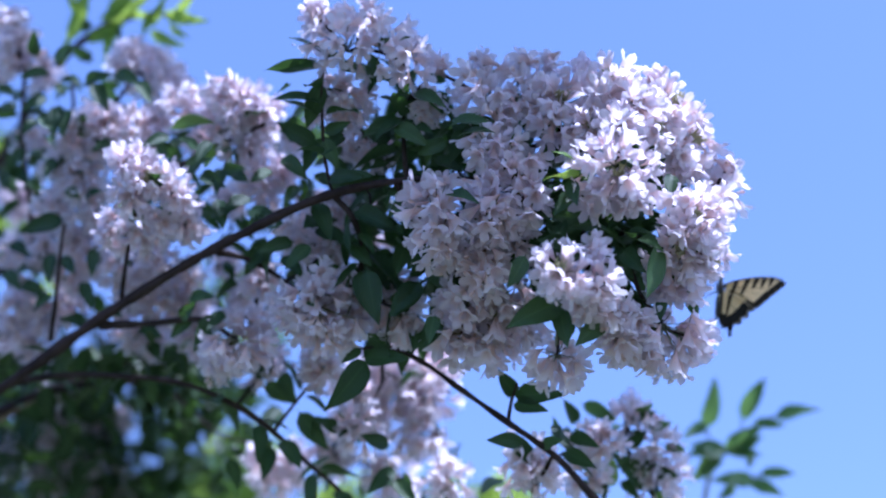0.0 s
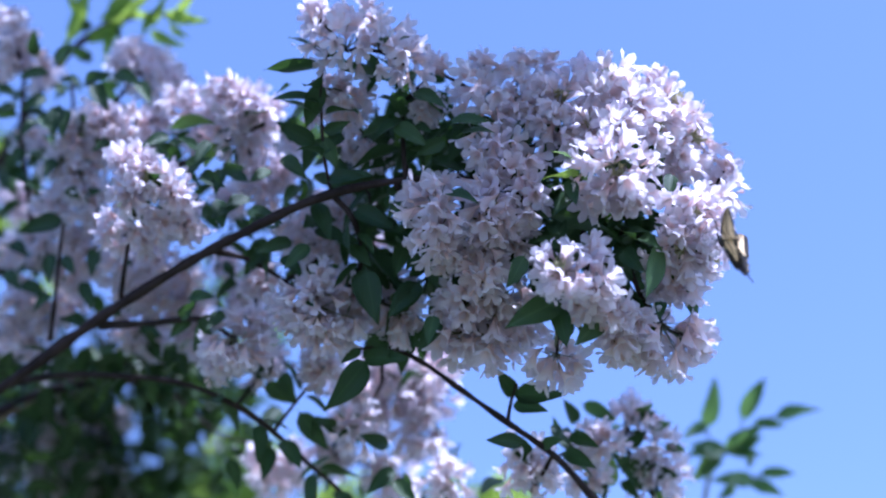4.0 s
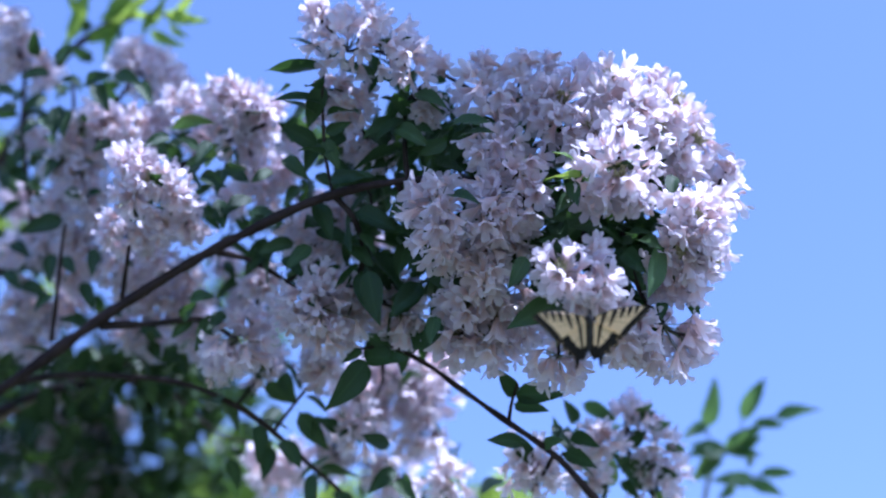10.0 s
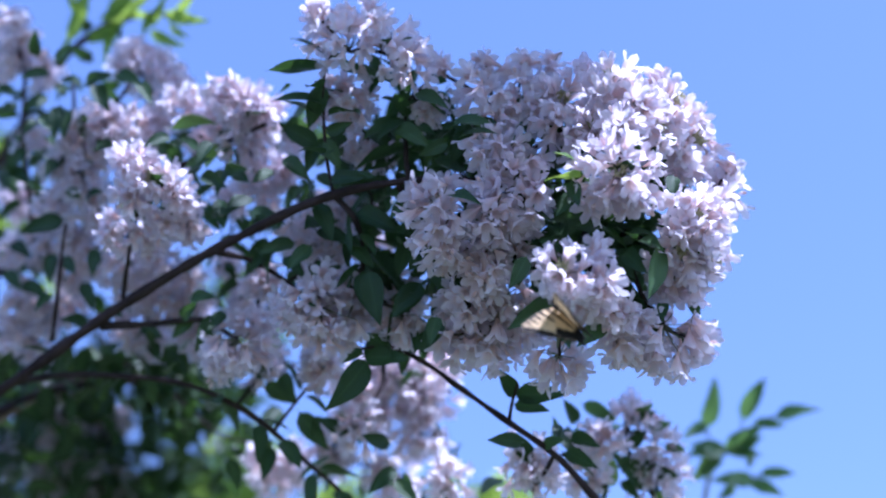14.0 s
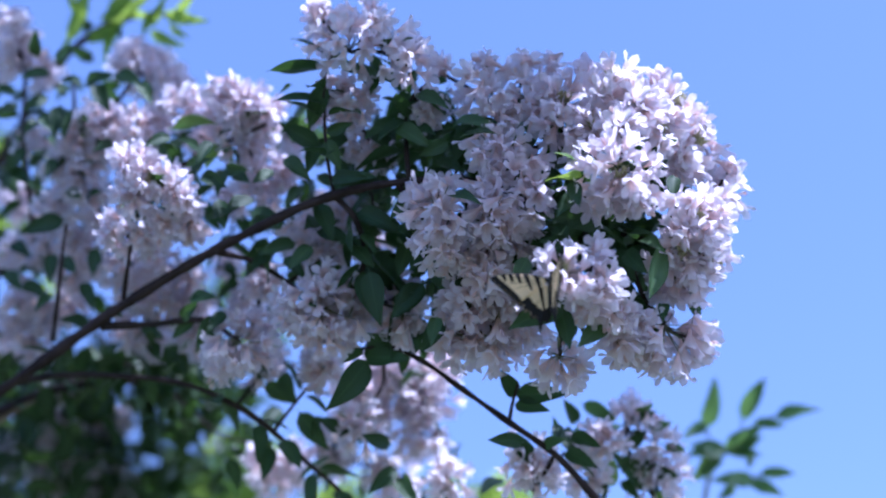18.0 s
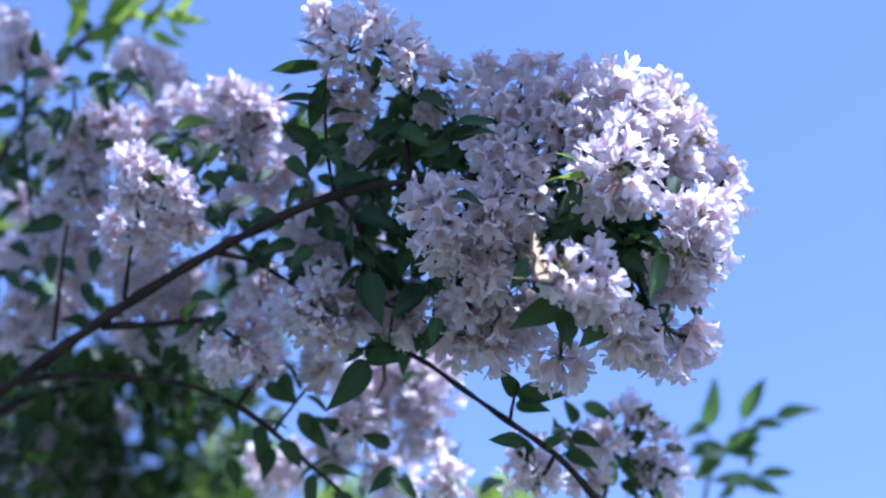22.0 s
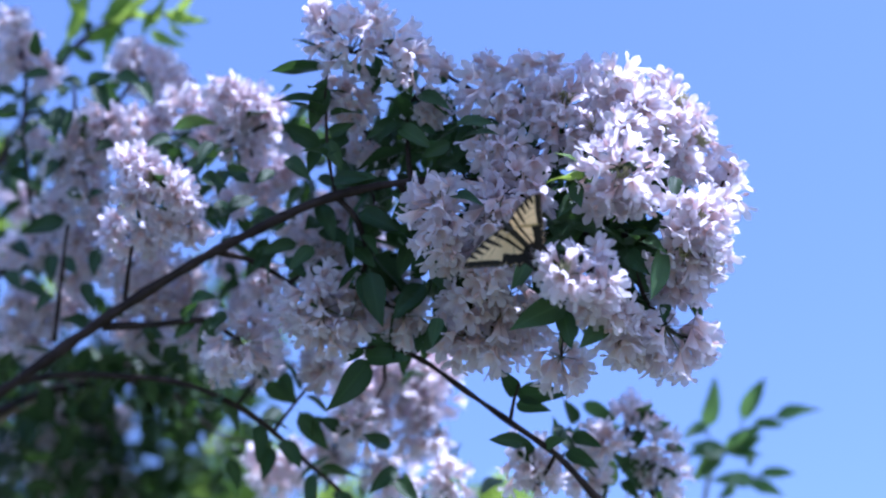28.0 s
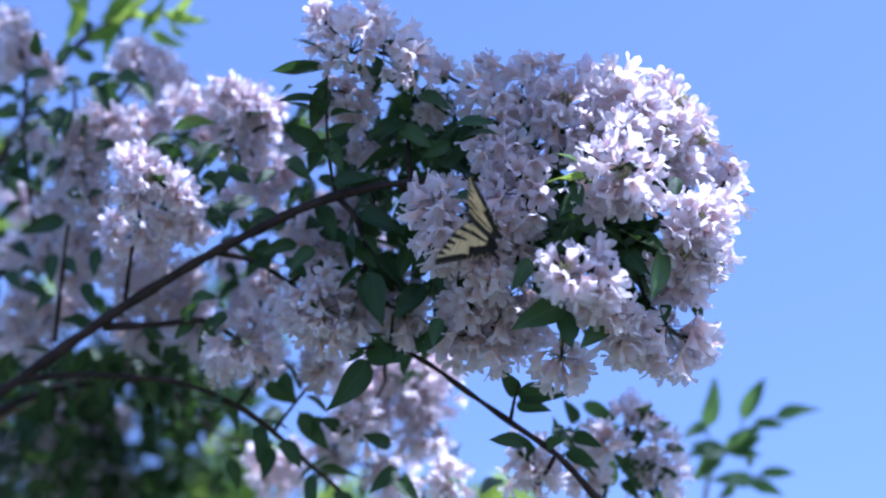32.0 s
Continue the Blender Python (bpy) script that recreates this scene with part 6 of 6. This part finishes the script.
FLIGHT = [
    (0, 20.30, -2.99, -9.5, 0.319, 0.660, 0.325, 0.597, 85, 81),
    (0.1, 20.94, -2.50, -9.5, 0.366, 0.657, 0.305, 0.584, 71, 70),
    (0.2, 20.51, -2.73, -9.5, 0.248, 0.732, 0.152, 0.616, 88, 88),
    (0.3, 19.55, -3.44, -9.5, 0.093, 0.519, 0.230, 0.818, 88, 87),
    (0.5, 20.27, -3.16, -9.5, 0.111, 0.488, 0.174, 0.848, 88, 88),
    (0.7, 20.10, -3.28, -9.5, 0.117, 0.493, 0.217, 0.835, 88, 88),
    (0.8, 20.10, -3.29, -9.5, 0.126, 0.504, 0.202, 0.830, 88, 88),
    (0.9, 20.49, -3.02, -9.5, 0.240, 0.818, 0.028, 0.521, 88, 88),
    (1, 20.54, -2.79, -9.5, 0.429, 0.775, 0.092, 0.454, 89, 89),
    (1.1, 20.82, -2.29, -9.5, 0.353, 0.761, 0.115, 0.532, 88, 88),
    (1.2, 20.56, -2.71, -9.5, 0.577, 0.761, 0.194, 0.222, 89, 89),
    (1.3, 20.12, -3.17, -9.5, 0.606, 0.732, 0.263, 0.169, 89, 89),
    (1.4, 20.05, -3.21, -9.5, 0.642, 0.704, 0.236, 0.189, 87, 88),
    (1.5, 20.25, -2.76, -9.5, 0.656, 0.711, 0.186, 0.174, 86, 86),
    (1.6, 20.46, -2.32, -9.5, 0.667, 0.715, 0.135, 0.159, 55, 28),
    (1.7, 20.67, -1.87, -9.5, 0.677, 0.717, 0.084, 0.143, 86, 73),
    (1.8, 20.88, -1.42, -9.5, 0.684, 0.717, 0.032, 0.127, 52, -2),
    (1.9, 21.08, -0.98, -9.5, 0.690, 0.715, -0.020, 0.110, 86, 43),
    (2, 21.29, -0.53, -9.5, 0.693, 0.711, -0.070, 0.094, 79, -2),
    (2.4, 19.90, -1.57, -9.5, 0.442, 0.617, 0.256, 0.599, 53, 51),
    (2.5, 20.06, -1.34, -9.5, 0.473, 0.599, 0.263, 0.590, 68, 66),
    (2.6, 20.22, -1.11, -9.5, 0.504, 0.581, 0.269, 0.579, 28, 26),
    (2.7, 20.38, -0.88, -9.5, 0.533, 0.563, 0.276, 0.568, 61, 59),
    (2.8, 20.54, -0.64, -9.5, 0.563, 0.543, 0.282, 0.556, 21, 19),
    (2.9, 20.70, -0.41, -9.5, 0.591, 0.522, 0.287, 0.544, 53, 52),
    (3, 20.86, -0.18, -9.5, 0.618, 0.501, 0.293, 0.530, 32, 30),
    (3.5, 20.71, 0.25, -9.5, 0.636, 0.502, 0.278, 0.516, 30, 32),
    (4.2, 20.48, 0.41, -9.5, 0.628, 0.487, 0.212, 0.568, 21, 21),
    (4.3, 20.45, 0.44, -9.5, 0.626, 0.485, 0.203, 0.576, 58, 59),
    (4.4, 20.42, 0.46, -9.5, 0.625, 0.483, 0.193, 0.583, 23, 24),
    (4.5, 20.38, 0.49, -9.5, 0.623, 0.480, 0.184, 0.590, 60, 61),
    (4.6, 20.35, 0.51, -9.5, 0.621, 0.477, 0.174, 0.597, 25, 26),
    (4.7, 20.32, 0.53, -9.5, 0.619, 0.475, 0.164, 0.604, 62, 63),
    (4.8, 20.29, 0.56, -9.5, 0.617, 0.472, 0.155, 0.610, 28, 28),
    (4.9, 20.25, 0.58, -9.5, 0.615, 0.469, 0.145, 0.617, 65, 65),
    (5, 20.22, 0.60, -9.5, 0.613, 0.466, 0.135, 0.624, 30, 30),
    (5.5, 20.06, 0.72, -9.5, 0.600, 0.451, 0.087, 0.655, 54, 54),
    (6, 20.47, 0.28, -9.5, 0.435, 0.822, -0.054, 0.365, 88, 88),
    (6.2, 20.52, 0.52, -9.5, 0.494, 0.764, -0.057, 0.414, 89, 89),
    (6.45, 19.88, 0.48, -9.5, 0.469, 0.835, -0.116, 0.265, 89, 89),
    (6.6, 19.26, 1.58, -9.5, 0.525, 0.733, -0.216, 0.375, 40, 31),
    (6.7, 18.76, 2.09, -9.5, 0.491, 0.740, -0.405, 0.218, 69, 56),
    (6.8, 18.47, 1.60, -9.5, 0.508, 0.808, -0.263, 0.142, 41, 31),
    (6.9, 18.17, 1.11, -9.5, 0.510, 0.850, -0.113, 0.061, 53, 46),
    (7, 18.34, 2.24, -9.5, 0.435, 0.848, -0.252, 0.164, 70, 56),
    (7.5, 18.20, 2.53, -9.5, 0.429, 0.846, -0.261, 0.176, 72, 58),
    (8, 18.08, 0.88, -9.5, 0.504, 0.863, 0.014, 0.003, 35, 31),
    (8.1, 17.86, 2.14, -9.5, 0.473, 0.881, -0.016, 0.011, 60, 77),
    (8.25, 17.53, 4.04, -9.5, 0.424, 0.903, -0.061, 0.023, 36, 83),
    (8.4, 16.74, 2.09, -9.5, 0.469, 0.879, -0.087, 0.029, 11, 57),
    (8.5, 16.22, 0.79, -9.5, 0.498, 0.861, -0.104, 0.033, 61, 86),
    (8.6, 15.69, -0.52, -9.5, 0.525, 0.841, -0.120, 0.037, 37, 80),
    (8.7, 15.52, -0.81, -9.875, 0.513, 0.839, -0.169, 0.068, 59, 86),
    (8.8, 15.34, -1.10, -10.25, 0.499, 0.833, -0.217, 0.098, 6, 43),
    (8.9, 15.17, -1.40, -10.625, 0.483, 0.824, -0.265, 0.128, 53, 86),
    (9, 15.00, -1.69, -11, 0.466, 0.813, -0.311, 0.158, 25, 56),
    (9.1, 14.00, -1.43, -11, 0.452, 0.847, -0.249, 0.129, 68, 86),
    (9.2, 13.00, -1.17, -11, 0.436, 0.875, -0.184, 0.099, 6, 29),
    (9.3, 12.00, -0.91, -11, 0.417, 0.898, -0.118, 0.069, 84, 86),
    (9.4, 11.01, -0.65, -11, 0.396, 0.915, -0.052, 0.038, 58, 71),
    (9.5, 11.03, -2.40, -11, 0.395, 0.916, -0.059, 0.043, 86, 86),
    (9.6, 11.05, -4.14, -11, 0.393, 0.915, -0.065, 0.047, 68, 66),
    (9.7, 10.94, -4.44, -11, 0.402, 0.913, -0.042, 0.048, 86, 82),
    (9.8, 10.84, -4.73, -11, 0.410, 0.910, -0.018, 0.049, 8, -6),
    (10, 10.63, -5.31, -11, 0.426, 0.902, 0.029, 0.051, 19, -9),
    (10.2, 11.17, -5.17, -11, 0.344, 0.905, -0.193, 0.154, 28, 30),
    (10.5, 10.53, -4.95, -11, 0.378, 0.915, -0.105, 0.091, 25, 33),
    (11, 10.77, -4.71, -11, 0.377, 0.914, -0.117, 0.091, 26, 27),
    (11.4, 10.85, -4.54, -11, 0.558, 0.808, -0.167, 0.090, 40, 14),
    (11.5, 10.87, -4.50, -11, 0.599, 0.775, -0.178, 0.089, 68, 36),
    (11.6, 10.84, -4.57, -11, 0.564, 0.791, -0.209, 0.112, 35, 21),
    (11.7, 10.81, -4.64, -11, 0.526, 0.805, -0.239, 0.136, 62, 65),
    (11.8, 10.79, -4.71, -11, 0.486, 0.816, -0.269, 0.159, 9, 29),
    (12, 10.83, -5.01, -11, 0.428, 0.830, -0.303, 0.188, -4, 51),
    (12.3, 10.00, -4.57, -11, 0.501, 0.780, -0.351, 0.131, 44, 86),
    (12.4, 9.76, -4.47, -11, 0.532, 0.760, -0.357, 0.107, 15, 62),
    (12.5, 9.52, -4.38, -11, 0.561, 0.739, -0.363, 0.083, 40, 86),
    (12.6, 9.46, -4.49, -11, 0.532, 0.735, -0.414, 0.071, 13, 60),
    (13, 9.21, -4.92, -11, 0.398, 0.691, -0.602, 0.020, -9, 45),
    (13.5, 9.06, -4.39, -11, 0.465, 0.712, -0.520, -0.078, -9, 49),
    (13.7, 8.85, -4.39, -11, 0.463, 0.746, -0.478, -0.019, 42, 79),
    (13.8, 8.74, -4.39, -11, 0.461, 0.761, -0.456, 0.011, 13, 39),
    (13.9, 8.63, -4.38, -11, 0.458, 0.775, -0.433, 0.040, 72, 86),
    (14, 8.52, -4.38, -11, 0.454, 0.788, -0.410, 0.070, 64, 69),
    (14.1, 8.31, -4.36, -11, 0.469, 0.785, -0.398, 0.072, 85, 86),
    (14.2, 8.11, -4.34, -11, 0.484, 0.782, -0.385, 0.074, 39, 47),
    (14.3, 7.90, -4.32, -11, 0.499, 0.778, -0.373, 0.077, 81, 86),
    (14.4, 7.70, -4.30, -11, 0.514, 0.774, -0.360, 0.079, 36, 48),
    (14.5, 7.49, -4.28, -11, 0.529, 0.770, -0.347, 0.081, 56, 70),
    (14.9, 7.53, -4.08, -10.7, 0.532, 0.787, -0.305, 0.067, 73, 86),
    (15, 7.54, -4.03, -10.625, 0.533, 0.790, -0.295, 0.064, 33, 48),
    (15.1, 7.55, -3.98, -10.55, 0.534, 0.794, -0.284, 0.060, 72, 86),
    (15.2, 7.56, -3.93, -10.475, 0.534, 0.798, -0.274, 0.057, 31, 48),
    (15.3, 7.57, -3.88, -10.4, 0.535, 0.801, -0.263, 0.053, 71, 86),
    (15.4, 7.58, -3.83, -10.325, 0.535, 0.805, -0.252, 0.050, 30, 47),
    (15.5, 7.59, -3.78, -10.25, 0.535, 0.808, -0.241, 0.046, 70, 86),
    (15.6, 7.60, -3.74, -10.175, 0.535, 0.811, -0.231, 0.043, 29, 47),
    (15.7, 7.61, -3.69, -10.1, 0.536, 0.814, -0.220, 0.039, 68, 86),
    (15.8, 7.62, -3.64, -10.025, 0.536, 0.817, -0.209, 0.036, 28, 46),
    (15.9, 7.63, -3.59, -9.95, 0.536, 0.820, -0.198, 0.032, 67, 86),
    (16, 7.64, -3.54, -9.875, 0.536, 0.823, -0.187, 0.028, 26, 45),
    (16.5, 7.69, -3.29, -9.5, 0.534, 0.835, -0.132, 0.011, 43, 64),
    (17, 7.72, -2.66, -9.5, 0.534, 0.843, -0.061, -0.008, 26, 56),
    (17.5, 7.92, -2.64, -9.5, 0.626, 0.776, -0.054, -0.051, -9, 72),
    (18, 7.95, -2.57, -9.5, 0.581, 0.808, -0.063, -0.070, -9, 73),
    (18.4, 7.83, -2.48, -9.5, 0.554, 0.828, -0.081, -0.018, 22, 54),
    (18.5, 7.80, -2.46, -9.5, 0.547, 0.833, -0.085, -0.005, 47, 67),
    (18.6, 7.91, -2.40, -9.5, 0.546, 0.835, -0.060, -0.016, 28, 49),
    (18.7, 8.02, -2.35, -9.5, 0.546, 0.837, -0.035, -0.026, 51, 73),
    (19, 8.35, -2.19, -9.5, 0.541, 0.838, 0.039, -0.058, 22, 48),
    (19.3, 8.24, -1.95, -9.5, 0.622, 0.782, 0.033, -0.032, 76, 86),
    (19.4, 8.21, -1.88, -9.5, 0.647, 0.761, 0.030, -0.024, 59, 64),
    (19.5, 8.17, -1.80, -9.5, 0.672, 0.740, 0.028, -0.015, 87, 87),
    (19.6, 8.23, -1.85, -9.5, 0.654, 0.756, 0.011, -0.008, 63, 70),
    (19.7, 8.30, -1.91, -9.5, 0.635, 0.772, -0.006, -0.001, 84, 86),
    (19.9, 8.42, -2.02, -9.5, 0.596, 0.802, -0.040, 0.014, 68, 86),
    (20, 8.48, -2.08, -9.5, 0.576, 0.815, -0.057, 0.021, 41, 77),
    (20.1, 8.61, -2.01, -9.5, 0.555, 0.828, -0.077, -0.011, 60, 86),
    (20.25, 8.80, -1.92, -9.5, 0.521, 0.844, -0.107, -0.058, 43, 86),
    (20.5, 6.66, -2.00, -9.5, 0.545, 0.794, -0.254, 0.086, 58, 54),
    (20.7, 6.82, -1.97, -9.5, 0.587, 0.773, -0.240, 0.038, 46, 76),
    (20.8, 6.90, -1.96, -9.5, 0.606, 0.760, -0.232, 0.013, 3, 49),
    (20.9, 6.98, -1.95, -9.5, 0.625, 0.747, -0.224, -0.011, 20, 83),
    (21, 7.07, -1.93, -9.5, 0.643, 0.733, -0.216, -0.035, -9, 71),
    (21.5, 4.44, -0.72, -9.5, 0.469, 0.815, -0.294, 0.168, 86, 30),
    (21.8, 6.17, -1.58, -9.5, 0.717, 0.487, -0.490, -0.095, 86, 34),
    (22, 7.90, -2.44, -9.5, 0.766, 0.023, -0.550, -0.332, 86, 37),
    (22.1, 7.16, -1.87, -9.5, 0.788, 0.209, -0.508, -0.278, 86, 73),
    (22.2, 6.43, -1.30, -9.5, 0.774, 0.416, -0.432, -0.201, 56, 18),
    (22.3, 5.70, -0.73, -9.5, 0.714, 0.611, -0.326, -0.108, 86, 84),
    (22.4, 4.96, -0.16, -9.5, 0.616, 0.760, -0.207, -0.013, 55, 30),
    (22.5, 4.23, 0.42, -9.5, 0.505, 0.854, -0.097, 0.068, 85, 66),
    (22.6, 5.16, 1.99, -9.5, 0.491, 0.862, -0.104, 0.072, 50, 37),
    (22.75, 6.55, 4.36, -9.5, 0.468, 0.872, -0.114, 0.078, 74, 69),
    (22.9, 7.62, 2.98, -10.7, 0.520, 0.837, -0.154, 0.078, 84, 86),
    (23, 8.33, 2.07, -11.5, 0.552, 0.810, -0.180, 0.077, 41, 72),
    (23.5, 8.36, 1.63, -11.5, 0.535, 0.825, -0.167, 0.068, 45, 72),
    (23.9, 9.41, 2.18, -11.5, 0.494, 0.867, -0.063, 0.016, 76, 86),
    (24, 9.67, 2.32, -11.5, 0.483, 0.875, -0.036, 0.003, 61, 83),
    (24.1, 9.51, 1.96, -11.5, 0.486, 0.867, -0.102, 0.042, 80, 86),
    (24.2, 9.35, 1.60, -11.5, 0.486, 0.854, -0.168, 0.081, 44, 56),
    (24.5, 8.87, 0.51, -11.5, 0.468, 0.784, -0.358, 0.195, 63, 59),
    (25, 9.40, 1.34, -11.5, 0.419, 0.829, -0.317, 0.191, 39, 68),
    (25.5, 7.59, 2.75, -11.5, 0.384, 0.866, -0.266, 0.172, 41, 77),
    (26, 6.96, 2.38, -10.5, 0.381, 0.876, -0.246, 0.164, 10, 40),
    (26.1, 6.83, 2.30, -10.3, 0.380, 0.878, -0.242, 0.162, 59, 86),
    (26.2, 6.70, 2.23, -10.1, 0.379, 0.880, -0.238, 0.161, 8, 35),
    (26.3, 6.58, 2.15, -9.9, 0.378, 0.882, -0.233, 0.159, 56, 82),
    (26.4, 6.45, 2.08, -9.7, 0.377, 0.883, -0.229, 0.157, 5, 30),
    (26.5, 6.32, 2.01, -9.5, 0.377, 0.885, -0.225, 0.156, 54, 77),
    (26.6, 6.20, 1.93, -9.3, 0.376, 0.887, -0.221, 0.154, 3, 25),
    (26.7, 6.07, 1.86, -9.1, 0.375, 0.888, -0.217, 0.152, 52, 72),
    (26.8, 5.94, 1.78, -8.9, 0.374, 0.890, -0.212, 0.150, 0, 20),
    (26.9, 5.81, 1.71, -8.7, 0.373, 0.892, -0.208, 0.149, 49, 67),
    (27, 5.69, 1.63, -8.5, 0.372, 0.893, -0.204, 0.147, -2, 15),
    (27.1, 5.56, 1.56, -8.3, 0.371, 0.895, -0.200, 0.145, 47, 62),
    (27.2, 5.43, 1.49, -8.1, 0.370, 0.897, -0.195, 0.144, -4, 10),
    (27.5, 5.05, 1.26, -7.5, 0.367, 0.901, -0.183, 0.138, 17, 27),
    (28, 5.01, 1.48, -7.5, 0.387, 0.832, -0.339, 0.202, 22, 44),
    (28.6, 3.03, 1.54, -7.5, 0.436, 0.763, -0.422, 0.222, 40, 46),
    (29, 3.27, 1.94, -7.5, 0.522, 0.787, -0.301, 0.126, 35, 49),
    (29.6, 2.90, 1.45, -7.5, 0.479, 0.784, -0.348, 0.185, 49, 44),
    (29.9, 3.40, 2.91, -7.5, 0.473, 0.858, -0.188, 0.062, 71, 71),
    (30, 3.40, 3.92, -7.5, 0.545, 0.815, -0.189, 0.042, 73, 73),
    (30.1, 3.78, 3.78, -7.5, 0.458, 0.878, -0.132, -0.023, 68, 72),
    (30.3, 3.61, 1.99, -7.5, 0.553, 0.797, -0.239, 0.045, 47, 48),
    (30.4, 3.12, 2.43, -7.5, 0.497, 0.823, -0.266, 0.071, 61, 63),
    (30.5, 2.87, 2.85, -7.5, 0.521, 0.798, -0.283, 0.105, 78, 78),
    (30.6, 3.23, 2.88, -7.5, 0.550, 0.778, -0.301, 0.028, 49, 56),
    (30.7, 2.92, 1.06, -7.5, 0.516, 0.683, -0.419, 0.301, 51, 41),
    (30.8, 4.28, 1.74, -7.5, 0.523, 0.789, -0.297, -0.124, 57, 78),
    (30.9, 2.54, 2.93, -7.5, 0.558, 0.797, -0.222, 0.050, 83, 81),
    (31, 1.76, 3.54, -7.5, 0.474, 0.816, -0.305, 0.120, 85, 84),
    (31.1, 2.60, 3.29, -7.5, 0.473, 0.821, -0.287, 0.141, 66, 69),
    (31.2, 2.44, 4.06, -7.5, 0.482, 0.846, -0.226, 0.031, 62, 72),
    (31.4, 2.53, 2.80, -7.5, 0.454, 0.854, -0.250, -0.018, 54, 71),
    (31.6, 2.69, 1.69, -7.5, 0.515, 0.712, -0.456, 0.137, 40, 51),
    (31.7, 3.69, 2.23, -7.5, 0.513, 0.796, -0.319, -0.037, 50, 86),
    (32, 2.37, 2.09, -7.5, 0.579, 0.680, -0.447, 0.050, -8, 50),
]


def motions():
    # the butterfly: seconds, place, turn, and how far each pair of wings is raised
    walk(butterfly, [(t, seat(*row[:7])) for t, *row in FLIGHT])
    for s, slot in ((-1, 7), (1, 8)):
        for k, wing in enumerate(wings[s]):
            lift = Matrix.Translation((0, 0, -0.0006 * k))
            walk(wing, [(t, lift @ pose(0, 0, 0, 0, -s * row[slot], 0)) for t, *row in FLIGHT])
    # the insect: from behind the flowers out to the side, and back
    walk(insect, [(t, Matrix.LocRotScale(p, Euler((radians(20), 0, radians(turn))), None)) for t, p, turn in (
        (0.0, at(-120, 12, 60), -80), (24.3, at(-110, 6, 60), -80), (24.8, at(9.8, -16.3, 34), -85), (24.9, at(24.1, -15.2, 34), -85), (25.0, at(38.8, -14.0, 34), -88),
        (25.1, at(44.8, -11.9, 34), -30), (25.2, at(36.4, -8.9, 34), 40), (25.3, at(24.7, -3.2, 36), 50), (25.8, at(-90, 25, 60), 60), (32.0, at(-125, 20, 60), 60))])
    # two flower heads dip while the butterfly clings to them
    for head, dip in ((nodding_head, 1.0), (laden_head, 0.6)):
        rest = Matrix.Translation(head.location)
        low_pose = Matrix.Translation(head.location + (AXIS_U * 0.0045 - AXIS_V * 0.0025) * dip)
        walk(head, [(0, rest), (6.5, rest), (6.9, low_pose), (8.4, low_pose), (9.0, rest), (32, rest)])
    # the canes sway slowly
    for cane, amount in ((front, 1.0), (left, 0.45), (old, 0.4), (right, 0.6)):
        rows = []
        for t, lean in ((0, -0.018), (3, -0.03), (6, -0.036), (9, -0.018), (11, 0.018), (16, 0.024), (19.5, 0.048), (25, 0.06), (28, 0.072), (32, 0.084)):
            turn = Matrix.Translation(cane.foot) @ Matrix.Rotation(radians(lean * amount), 4, AXIS_W)
            rows.append((t, turn))
        walk(cane.thing, rows)


motions()
